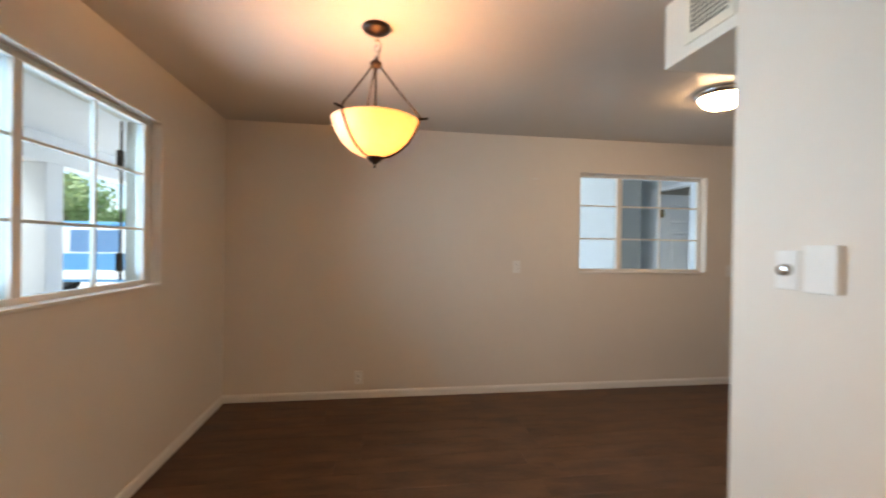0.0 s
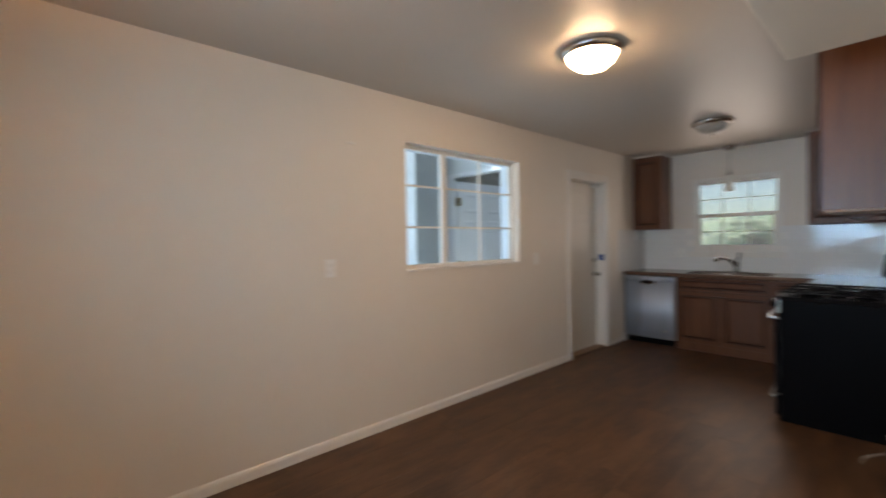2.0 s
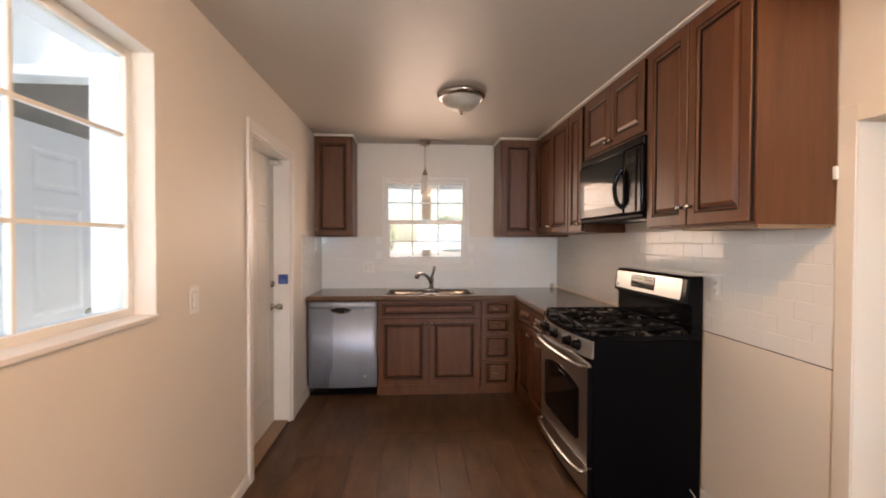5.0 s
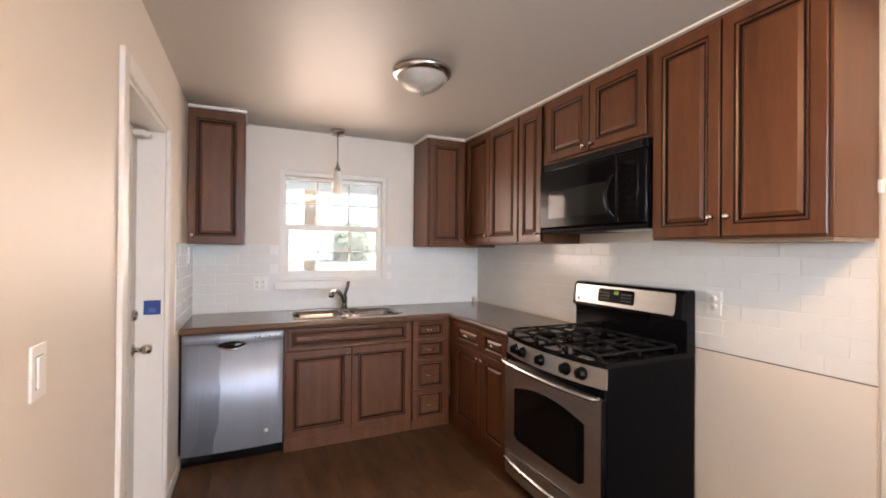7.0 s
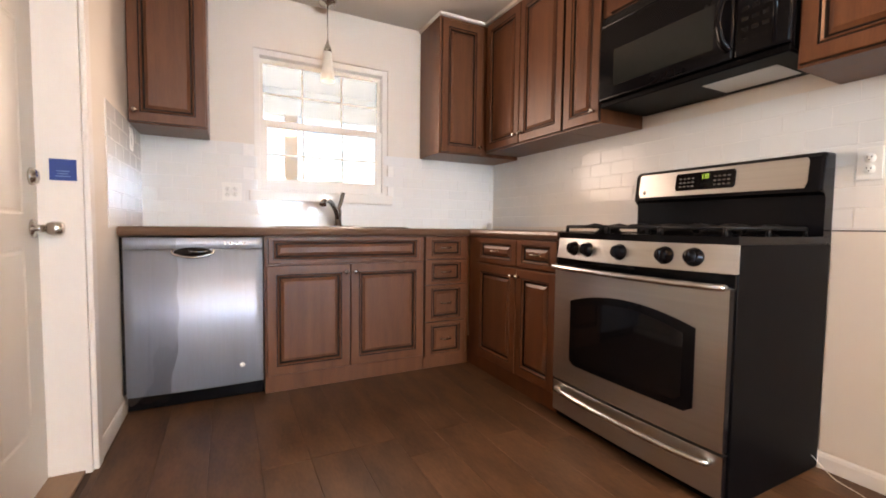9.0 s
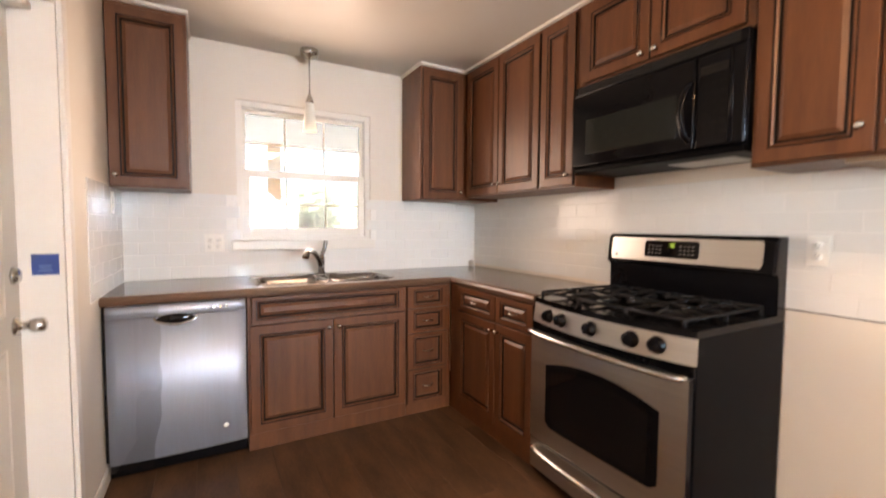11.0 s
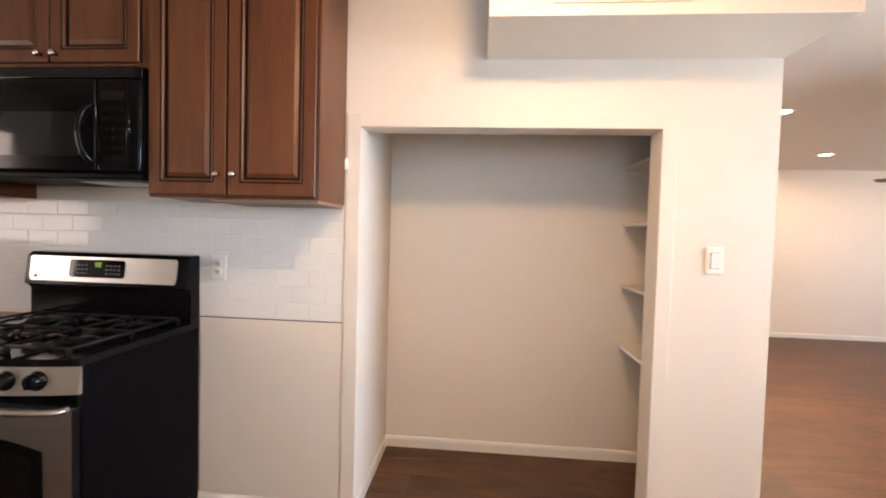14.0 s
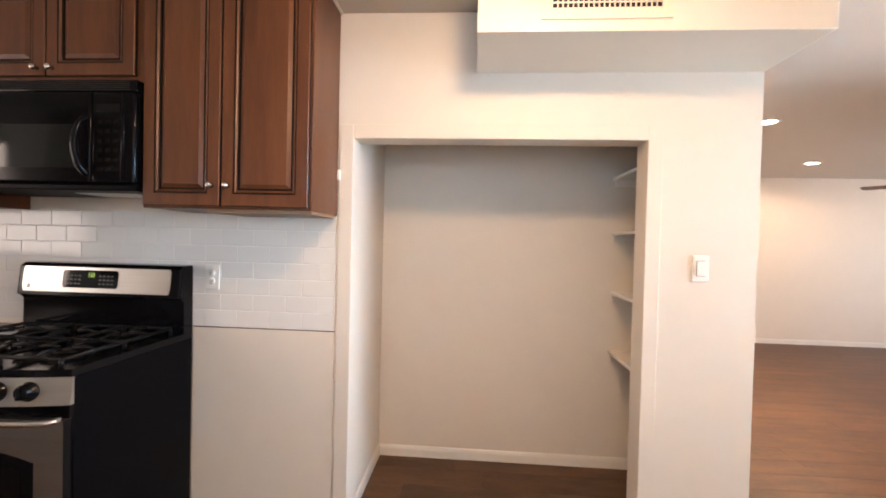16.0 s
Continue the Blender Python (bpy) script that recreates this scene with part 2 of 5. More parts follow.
def lathe(bm, prof, centre, axis=(0, 0, 1), seg=28, mat=0, closed=False):
    """Turn a profile of (radius, height) round an axis through centre."""
    ax = Vector(axis).normalized()
    u = ax.orthogonal().normalized()
    w = ax.cross(u)
    c = Vector(centre)
    rings = []
    for r, h in prof:
        if r < 1e-5:
            rings.append([bm.verts.new(c + ax * h)])
        else:
            rings.append([bm.verts.new(c + ax * h + (u * math.cos(a) + w * math.sin(a)) * r) for a in [2 * math.pi * i / seg for i in range(seg)]])
    for a, b in zip(rings, rings[1:]):
        for i in range(seg):
            j = (i + 1) % seg
            if len(a) == 1 and len(b) == 1:
                continue
            if len(a) == 1:
                f = bm.faces.new((a[0], b[i], b[j]))
            elif len(b) == 1:
                f = bm.faces.new((a[i], b[0], a[j]))
            else:
                f = bm.faces.new((a[i], b[i], b[j], a[j]))
            f.smooth, f.material_index = True, mat
    return bm


def tube(bm, pts, r, seg=10, mat=0, flat=1.0):
    """A rod of radius r along points, with capped ends."""
    pts = [Vector(p) for p in pts]
    rings, up = [], None
    for i, p in enumerate(pts):
        d = (pts[min(i + 1, len(pts) - 1)] - pts[max(i - 1, 0)]).normalized()
        if up is None:
            up = d.orthogonal().normalized()
        up = (up - d * up.dot(d)).normalized()
        s = d.cross(up)
        rings.append([bm.verts.new(p + up * (math.cos(a) * r) + s * (math.sin(a) * r * flat)) for a in [2 * math.pi * k / seg for k in range(seg)]])
    for a, b in zip(rings, rings[1:]):
        for k in range(seg):
            f = bm.faces.new((a[k], a[(k + 1) % seg], b[(k + 1) % seg], b[k]))
            f.smooth, f.material_index = True, mat
    for ring in (rings[0][::-1], rings[-1]):
        bm.faces.new(ring).material_index = mat
    return bm


def curve_pts(pts, n=8):
    """Smooth points through a short list (Catmull-Rom)."""
    p = [Vector(q) for q in pts]
    p = [p[0] * 2 - p[1], *p, p[-1] * 2 - p[-2]]
    out = []
    for a, b, c, d in zip(p, p[1:], p[2:], p[3:]):
        for i in range(n):
            t = i / n
            out.append(0.5 * ((2 * b) + (c - a) * t + (2 * a - 5 * b + 4 * c - d) * t * t + (3 * b - a - 3 * c + d) * t ** 3))
    return [*out, p[-2]]


def prism(bm, outline, depth, mat=0):
    """A flat outline of points pushed out by the vector depth."""
    a = [bm.verts.new(Vector(p)) for p in outline]
    b = [bm.verts.new(Vector(p) + Vector(depth)) for p in outline]
    bm.faces.new(a[::-1]).material_index = mat
    bm.faces.new(b).material_index = mat
    for i in range(len(a)):
        j = (i + 1) % len(a)
        bm.faces.new((a[i], a[j], b[j], b[i])).material_index = mat
    return bm


def rings_panel(bm, o, u, v, n, w, h, rings, backed=True, squeeze=None):
    """A panelled front: nested rectangles (inset, height, material) on the plane at o spanned by u and v, raised along n."""
    o, u, v, n = Vector(o), Vector(u), Vector(v), Vector(n)
    loops = []
    for inset, height, _ in rings:
        iz = inset
        if squeeze:   # rails narrower than the stiles
            wide, narrow = squeeze
            iz = inset * narrow / wide if inset <= wide else inset - wide + narrow
        loops.append([bm.verts.new(o + u * a + v * b + n * height) for a, b in
                      ((inset, iz), (w - inset, iz), (w - inset, h - iz), (inset, h - iz))])
    for (a, b, r) in zip(loops, loops[1:], rings[1:]):
        for i in range(4):
            j = (i + 1) % 4
            f = bm.faces.new((a[i], a[j], b[j], b[i]))
            f.material_index = r[2]
    bm.faces.new(loops[-1]).material_index = rings[-1][2]
    if backed:
        bm.faces.new(loops[0][::-1])
    return bm


def link(name, bm, mats, label=""):
    me = bpy.data.meshes.new(name)
    bmesh.ops.recalc_face_normals(bm, faces=bm.faces)
    bm.to_mesh(me)
    bm.free()
    for m in mats if isinstance(mats, (list, tuple)) else [mats]:
        me.materials.append(m)
    return tagged(new(name, me), label)


def thing(name, base, label, category, group="", kind=""):
    ob = new(name)
    ob.empty_display_size = 0.1
    ob.location = base
    return tagged(ob, label, category, group, kind)


def base_of(ob):
    p = Vector(ob.location)
    while ob.parent:
        ob = ob.parent
        p += ob.location
    return p


def part(name, bm, mats, parent, label=""):
    """One mesh, drawn in world metres, as a part of a thing."""
    bmesh.ops.translate(bm, verts=bm.verts, vec=-base_of(parent))
    ob = link(name, bm, mats, label)
    ob.parent = parent
    return ob


def structure(name, bm, mats, label, category):
    return tagged(link(name, bm, mats), label, category, kind="structure")


def solid(name, bm, mats, label, category, group="", base=None):
    """A thing that is one mesh, with its origin at base."""
    if base is not None:
        bmesh.ops.translate(bm, verts=bm.verts, vec=-Vector(base))
    ob = tagged(link(name, bm, mats), label, category, group)
    if base is not None:
        ob.location = base
    return ob


def wall_with_holes(name, axis, at, thick, a0, a1, z0, z1, holes, mats, label):
    """A wall along x ('y' fixed) or y ('x' fixed), with openings (a0, a1, z0, z1) right through it."""
    bm = bmesh.new()
    acuts = sorted({a0, a1, *[h[0] for h in holes], *[h[1] for h in holes]})
    zcuts = sorted({z0, z1, *[h[2] for h in holes], *[h[3] for h in holes]})
    ins = lambda a, z: any(h[0] < a < h[1] and h[2] < z < h[3] for h in holes)
    full = {}
    for i, (p, q) in enumerate(zip(acuts, acuts[1:])):
        for j, (r, s) in enumerate(zip(zcuts, zcuts[1:])):
            full[i, j] = not ins((p + q) / 2, (r + s) / 2)
    cache = {}
    def vert(i, j, k):
        if (i, j, k) not in cache:
            d = at + (thick if k else 0)
            cache[i, j, k] = bm.verts.new((acuts[i], d, zcuts[j]) if axis == "y" else (d, acuts[i], zcuts[j]))
        return cache[i, j, k]
    for (i, j), ok in full.items():
        if not ok:
            continue
        for k in (0, 1):
            bm.faces.new((vert(i, j, k), vert(i + 1, j, k), vert(i + 1, j + 1, k), vert(i, j + 1, k)))
        for (di, dj), (p, q) in {(-1, 0): ((i, j), (i, j + 1)), (1, 0): ((i + 1, j), (i + 1, j + 1)),
                                 (0, -1): ((i, j), (i + 1, j)), (0, 1): ((i, j + 1), (i + 1, j + 1))}.items():
            if not full.get((i + di, j + dj), False):
                bm.faces.new((vert(*p, 0), vert(*q, 0), vert(*q, 1), vert(*p, 1)))
    return structure(name, bm, mats, label, "wall")


# ---- the rooms ----
XW, XE, YN, YS, H = -0.55, 6.97, 4.50, 1.95, 2.44
wall_north = wall_with_holes("wall_north", "y", YN, 0.20, XW - 0.20, XE + 0.2, -0.1, 2.6,
                [(2.70, 4.075, 1.145, 2.115), (4.99, 5.83, -0.2, 2.075)], M_WALL, "cream painted wall with a window and a side door")
wall_west = wall_with_holes("wall_west", "x", XW, -0.20, 0.35, YN, -0.1, 2.6, [(2.04, 3.445, 1.125, 2.10)], M_WALL, "cream painted wall with a wide front window")
wall_east = wall_with_holes("wall_east", "x", XE, 0.18, YS - 0.14, YN, -0.1, 2.6, [(2.93, 3.87, 1.165, 2.11)], M_WALL, "cream painted kitchen wall with the sink window")
wall_south = wall_with_holes("wall_south", "y", YS, -0.12, 2.0, XE, -0.1, 2.6, [(2.49, 3.84, -0.2, 1.86)], M_WALL, "cream painted kitchen wall with a closet opening")
structure("wall_closet_back", cuboid(2.12, 3.96, 1.13, 1.25, -0.1, 2.6), M_WALL, "cream painted back wall of the open closet", "wall")
structure("wall_closet_side", cuboid(3.84, 3.96, 1.25, YS - 0.12, -0.1, 2.6), M_WALL, "cream painted closet side wall", "wall")
structure("wall_partition", cuboid(2.0, 2.12, -2.74, YS - 0.12, -0.1, 2.6), M_WALL, "cream painted partition wall with switches", "wall")
structure("wall_living_south", cuboid(-4.3, 2.0, -2.74, -2.62, -0.1, 2.6), M_WALL, "plain cream painted living room wall", "wall")
# The opening is invented to hold the added living room daylight.
wall_with_holes("wall_living_west", "x", -4.3, -0.12, -2.74, 0.47, -0.1, 2.6, [(-1.20, 0.20, 0.85, 2.10)], M_WALL, "cream painted living room wall with an unseen opening added for daylight")
structure("wall_living_north", cuboid(-4.3, XW - 0.2, 0.35, 0.47, -0.1, 2.6), M_WALL, "plain cream painted living room wall", "wall")
def ceiling_z(x):
    """The kitchen ceiling rises 22 mm from the dining end to the sink wall."""
    return H + 0.022 * max(0.0, x - 2.0) / (XE - 2.0)
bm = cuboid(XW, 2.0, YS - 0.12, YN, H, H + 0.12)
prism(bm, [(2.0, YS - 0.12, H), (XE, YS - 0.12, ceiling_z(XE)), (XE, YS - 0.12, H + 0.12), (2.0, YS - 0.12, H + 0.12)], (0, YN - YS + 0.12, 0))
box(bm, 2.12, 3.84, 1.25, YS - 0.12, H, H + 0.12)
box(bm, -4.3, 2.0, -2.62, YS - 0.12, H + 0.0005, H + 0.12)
# Ceiling colour carries shade: darker than the same paint on the walls.
structure("ceiling", bm, M_CEIL_SHADE, "satin painted off-white ceiling with shade in its colour", "ceiling")
soffit = structure("duct_soffit", cuboid(2.0, 3.27, YS, 2.33, 2.165, H + 0.008, 0.004), M_CREAM, "boxed duct soffit painted cream under the ceiling", "soffit")

# baseboards
def baseboard(name, p, q, n, h=0.068, d=0.012):
    """A skirting board from p to q, standing out along n, with an eased top."""
    p, q, n = Vector((*p, 0)), Vector((*q, 0)), Vector((*n, 0))
    prof = [(0, 0), (d, 0), (d, h - 0.02), (d * 0.75, h - 0.008), (d * 0.35, h), (0, h)]
    bm = prism(bmesh.new(), [p + n * a + Vector((0, 0, b)) for a, b in prof], q - p)
    return structure(name, bm, M_TRIM, "white painted baseboard along the wall", "baseboard")

baseboard("baseboard", (XW, YN), (4.93, YN), (0, -1))
baseboard("baseboard", (5.89, YN), (6.36, YN), (0, -1))
baseboard("baseboard", (XW, 0.35), (XW, YN), (1, 0))
baseboard("baseboard", (3.905, YS), (4.63, YS), (0, 1))
baseboard("baseboard", (2.0, YS), (2.49, YS), (0, 1))
baseboard("baseboard", (2.12, 1.25), (3.84, 1.25), (0, 1))
baseboard("baseboard", (3.84, 1.25), (3.84, YS), (-1, 0))
baseboard("baseboard", (-4.3, -2.62), (2.0, -2.62), (0, 1))
baseboard("baseboard", (2.0, -2.6), (2.0, YS), (-1, 0))

# closet lining: a thin cased edge on the jambs and head
bm = bmesh.new()
box(bm, 3.84, 3.905, YS, YS + 0.010, 0, 1.925, 0.002)
box(bm, 2.425, 2.49, YS, YS + 0.010, 0, 1.925, 0.002)
box(bm, 2.49, 3.84, YS, YS + 0.010, 1.86, 1.925, 0.002)
structure("trim_closet", bm, M_WALL, "flat painted casing round the closet opening", "trim")

# ---- windows ----
def window(name, axis, at, a0, a1, z0, z1, cols, rows, mullion, label, deep=0.04, bar=0.014, frame_w=0.02):
    """A window in the plane at, from a0 to a1: frame, glazing bars at cols and rows, a broad mullion, and one pane a light."""
    def bx(bm, p, q, r, s, d0, d1, bev=0.002):
        return box(bm, p, q, d0, d1, r, s, bev) if axis == "y" else box(bm, d0, d1, p, q, r, s, bev)
    mid = ((a0 + a1) / 2, at, z0) if axis == "y" else (at, (a0 + a1) / 2, z0)
    w = tagged(thing(name, mid, label, "window"), kind="structure")
    fr = bmesh.new()
    for p, q, r, s in ((a0, a0 + frame_w, z0, z1), (a1 - frame_w, a1, z0, z1), (a0 + frame_w, a1 - frame_w, z0, z0 + frame_w), (a0 + frame_w, a1 - frame_w, z1 - frame_w, z1)):
        bx(fr, p, q, r, s, at - deep / 2, at + deep / 2)
    part("window_frame", fr, M_TRIM, w)
    if mullion:
        part("mullion", bx(bmesh.new(), mullion[0], mullion[1], z0 + frame_w, z1 - frame_w, at - deep / 2 - 0.004, at + deep / 2), M_TRIM, w)
    for c in cols:
        part("glazing_bar", bx(bmesh.new(), c - bar / 2, c + bar / 2, z0 + frame_w, z1 - frame_w, at - 0.011, at + 0.011), M_TRIM, w)
    spans = [(a0 + frame_w, mullion[0]), (mullion[1], a1 - frame_w)] if mullion else [(a0 + frame_w, a1 - frame_w)]
    for r in rows:
        for p, q in spans:
            part("glazing_bar", bx(bmesh.new(), p, q, r - bar / 2, r + bar / 2, at - 0.010, at + 0.010), M_TRIM, w)
    ac = sorted([a0 + frame_w, a1 - frame_w, *cols, *([sum(mullion) / 2] if mullion else [])])
    zc = sorted([z0 + frame_w, z1 - frame_w, *rows])
    for p, q in zip(ac, ac[1:]):
        for r, s in zip(zc, zc[1:]):
            pane = part("pane", bx(bmesh.new(), p, q, r, s, at - 0.002, at + 0.002, 0), M_PANE, w)
            pane.visible_shadow = False
    return w

win_w = window("window_1", "x", -0.63, 2.04, 3.445, 1.125, 2.10, [2.955], [1.452, 1.778], (2.462, 2.508), "white painted front window with nine lights", frame_w=0.028)
win_n = window("window_2", "y", 4.60, 2.70, 4.075, 1.145, 2.115, [3.614], [1.474, 1.803], (3.135, 3.187), "white painted side window with nine lights", frame_w=0.03)
part("stile", cuboid(-0.652, -0.608, 3.372, 3.4175, 1.153, 2.072, 0.004), M_TRIM, win_w)
# painted sill boards in the openings
structure("sill_1", cuboid(-0.608, -0.538, 2.04, 3.445, 1.112, 1.128, 0.003), M_TRIM, "white painted window sill", "sill")
structure("sill_2", cuboid(2.70, 4.075, 4.488, 4.578, 1.130, 1.148, 0.003), M_TRIM, "white painted window sill", "sill")

bm = bmesh.new()
box(bm, 4.058, 4.0748, 4.62, 4.715, 1.145, 2.115)
box(bm, 2.7002, 2.715, 4.62, 4.715, 1.145, 2.115)
box(bm, 2.715, 4.058, 4.62, 4.715, 2.10, 2.1148)
box(bm, 2.715, 4.058, 4.62, 4.715, 1.1452, 1.158)
structure("trim_window_outer", bm, M_OUTTRIM, "white outer lining of the side window", "trim")

# kitchen sash window
KW = thing("window_3", (7.0, 3.40, 1.165), "white vinyl double-hung window over the sink", "window", kind="structure")
bm = bmesh.new()
for y0, y1, z0, z1 in ((2.93, 2.97, 1.165, 2.11), (3.83, 3.87, 1.165, 2.11), (2.97, 3.83, 2.07, 2.11), (2.97, 3.83, 1.165, 1.19)):
    box(bm, 6.985, 7.10, y0, y1, z0, z1, 0.003)
part("window_frame", bm, M_TRIM, KW)
for z0, z1, x0, side in ((1.61, 2.07, 7.045, 0.022), (1.19, 1.65, 7.005, 0.045)):
    bm = bmesh.new()
    for a, b, c, d in ((2.97, 2.97 + side, z0, z1), (3.83 - side, 3.83, z0, z1), (2.97 + side, 3.83 - side, z0, z0 + (0.04 if z0 > 1.5 else 0.06)), (2.97 + side, 3.83 - side, z1 - (0.03 if z0 > 1.5 else 0.045), z1)):
        box(bm, x0, x0 + 0.035, a, b, c, d, 0.003)
    sash = part("sash", bm, M_TRIM, KW)
    zz = (z0 + z1) / 2
    for c in (3.265, 3.545):
        part("glazing_bar", cuboid(x0 + 0.012, x0 + 0.024, c - 0.005, c + 0.005, z0 + 0.04, z1 - 0.03), M_TRIM, sash)
    part("glazing_bar", cuboid(x0 + 0.0125, x0 + 0.0235, 2.97 + side, 3.83 - side, zz - 0.005, zz + 0.005), M_TRIM, sash)
    pane = part("pane", cuboid(x0 + 0.016, x0 + 0.02, 2.97 + side, 3.83 - side, z0 + 0.04, z1 - 0.03), M_PANE_E, sash)
    pane.visible_shadow = False
part("window_sill", cuboid(6.935, 7.0, 2.90, 3.905, 1.095, 1.165, 0.006), M_TRIM, KW)

# ---- side door ----
DR = thing("door_1", (5.41, 4.61, 0), "closed white six-panel side door in a painted frame", "door", kind="structure")
def panel_door(bm, o, u, n, w, h, t, relief=1.0):
    """A moulded six-panel leaf, one face, on a solid slab."""
    o, u, n = Vector(o), Vector(u), Vector(n)
    rings = [(0, 0, 0), (0.006 * relief, -0.004 * relief, 0), (0.016 * relief, -0.009 * relief, 0), (0.030 * relief, -0.009 * relief, 0), (0.048 * relief, -0.003 * relief, 0)]
    st = 0.115
    cw = (w - 3 * st) / 2
    lays = ((0.22, 0.62), (0.95, 0.62), (1.66, 0.24))
    xs = [0, st, st + cw, 2 * st + cw, 2 * st + 2 * cw, w]
    zs = [0]
    for z, hh in lays:
        zs += [z * h / 2.03, (z + hh) * h / 2.03]
    zs.append(h)
    for i in range(5):
        for j in range(7):
            if i in (1, 3) and j in (1, 3, 5):
                rings_panel(bm, o + u * xs[i] + Vector((0, 0, zs[j])), u, (0, 0, 1), n, xs[i + 1] - xs[i], zs[j + 1] - zs[j], rings, False)
            else:
                q = [bm.verts.new(o + u * a + Vector((0, 0, b))) for a, b in ((xs[i], zs[j]), (xs[i + 1], zs[j]), (xs[i + 1], zs[j + 1]), (xs[i], zs[j + 1]))]
                bm.faces.new(q)
    prism(bm, [o + u * a + n * -0.010 * relief + Vector((0, 0, b)) for a, b in ((0, 0), (w, 0), (w, h), (0, h))], n * -(t - 0.010 * relief))
    for a, b in (((0, 0), (w, 0)), ((w, 0), (w, h)), ((w, h), (0, h)), ((0, h), (0, 0))):
        q = [o + u * a[0] + Vector((0, 0, a[1])), o + u * b[0] + Vector((0, 0, b[1]))]
        bm.faces.new([bm.verts.new(p) for p in (q[0], q[1], q[1] - n * 0.0098 * relief, q[0] - n * 0.0098 * relief)])
    return bm
leaf = part("door_leaf", panel_door(bmesh.new(), (5.015, 4.625, 0.012), (1, 0, 0), (0, -1, 0), 0.79, 2.03, 0.042, 0.4), M_DOOR, DR)
bm = bmesh.new()
box(bm, 4.99, 5.010, 4.50, 4.70, 0, 2.075)
box(bm, 5.81, 5.83, 4.50, 4.70, 0, 2.075)
box(bm, 5.010, 5.81, 4.50, 4.70, 2.05, 2.075)
part("door_jamb", bm, M_TRIM, DR)
bm = bmesh.new()
box(bm, 4.935, 4.995, 4.482, 4.50, 0, 2.135, 0.004)
box(bm, 5.825, 5.885, 4.482, 4.50, 0, 2.135, 0.004)
box(bm, 4.995, 5.825, 4.482, 4.50, 2.07, 2.135, 0.004)
part("door_casing", bm, M_TRIM, DR)
part("threshold", cuboid(5.01, 5.81, 4.52, 4.70, 0.001, 0.014, 0.003), M_RAIL, DR)
bm = lathe(bmesh.new(), [(0, 0), (0.032, 0), (0.032, 0.006), (0.014, 0.010), (0.012, 0.035), (0.020, 0.04), (0.025, 0.052), (0.024, 0.075), (0.016, 0.082), (0, 0.083)], (5.755, 4.624, 0.915), (0, -1, 0), 20)
part("door_handle", bm, M_NICKEL, DR, "brushed nickel door knob")
part("deadbolt", lathe(bmesh.new(), [(0, 0), (0.030, 0), (0.030, 0.008), (0.022, 0.018), (0, 0.02)], (5.755, 4.624, 1.09), (0, -1, 0), 20), M_NICKEL, DR, "brushed nickel deadbolt")
bm = box(bmesh.new(), 5.70, 5.78, 4.575, 4.625, 2.0, 2.03, 0.006)
box(bm, 5.76, 5.812, 4.56, 4.60, 2.012, 2.032, 0.004)
part("door_closer", bm, M_WHITE, DR, "small white door stop at the head")
BT = thing("blue_tape", (5.807, 4.55, 1.085), "square of blue tape with faint print stuck on the door jamb", "tape")
part("film", cuboid(5.8055, 5.8085, 4.515, 4.590, 1.085, 1.160), M_BLUE, BT)
for i, wd in enumerate((0.040, 0.030, 0.036)):
    part("print_line", cuboid(5.8050, 5.8056, 4.553 - wd / 2, 4.553 + wd / 2, 1.098 + i * 0.009, 1.1015 + i * 0.009), M_PRINT, BT, "pale blurred line of print")


# ---- kitchen cabinets ----
WOODS = [M_WOOD, M_GLAZE]
def front_rings(fr):
    return [(0, 0, 1), (0, 0.015, 1), (0.003, 0.019, 0), (fr - 0.006, 0.019, 0), (fr - 0.005, 0.016, 1), (fr, 0.016, 1), (fr + 0.002, 0.020, 0), (fr + 0.009, 0.013, 0),
            (fr + 0.011, 0.008, 1), (fr + 0.019, 0.008, 1), (fr + 0.034, 0.0170, 0), (fr + 0.037, 0.0170, 0)]

def knob(bm, p, n, r=0.0135):
    return lathe(bm, [(0, 0), (r * 0.62, 0), (r * 0.5, 0.010), (r * 0.8, 0.015), (r, 0.020), (r * 0.93, 0.026), (r * 0.55, 0.030), (0, 0.031)], p, n, 16)

def pull(bm, p, u, n, w=0.062):
    p, u, n = Vector(p), Vector(u), Vector(n)
    tube(bm, curve_pts([p - u * w / 2, p - u * w * 0.46 + n * 0.018, p + n * 0.026, p + u * w * 0.46 + n * 0.018, p + u * w / 2], 6), 0.0042, 8)
    for s in (-1, 1):
        lathe(bm, [(0, 0), (0.008, 0), (0.007, 0.004), (0, 0.005)], p + u * s * w / 2, n, 12)
    return bm

def front(cab, o, u, n, w, h, fr=0.055, name="door", knob_at=None, pull_at=None, rail=None):
    """A raised-panel door or drawer front with a dark glazed groove; its knob or pull is a part of it."""
    d = part(name, rings_panel(bmesh.new(), o, u, (0, 0, 1), n, w, h, front_rings(fr), squeeze=(fr, rail) if rail else None), WOODS, cab)
    if knob_at:
        part("knob", knob(bmesh.new(), Vector(o) + Vector(u) * knob_at[0] + Vector((0, 0, knob_at[1])) + Vector(n) * 0.0188, n), M_NICKEL, d, "brushed nickel knob")
    if pull_at:
        part("pull", pull(bmesh.new(), Vector(o) + Vector(u) * pull_at[0] + Vector((0, 0, pull_at[1])) + Vector(n) * 0.0165, u, n), M_NICKEL, d, "small nickel bow pull")
    return d

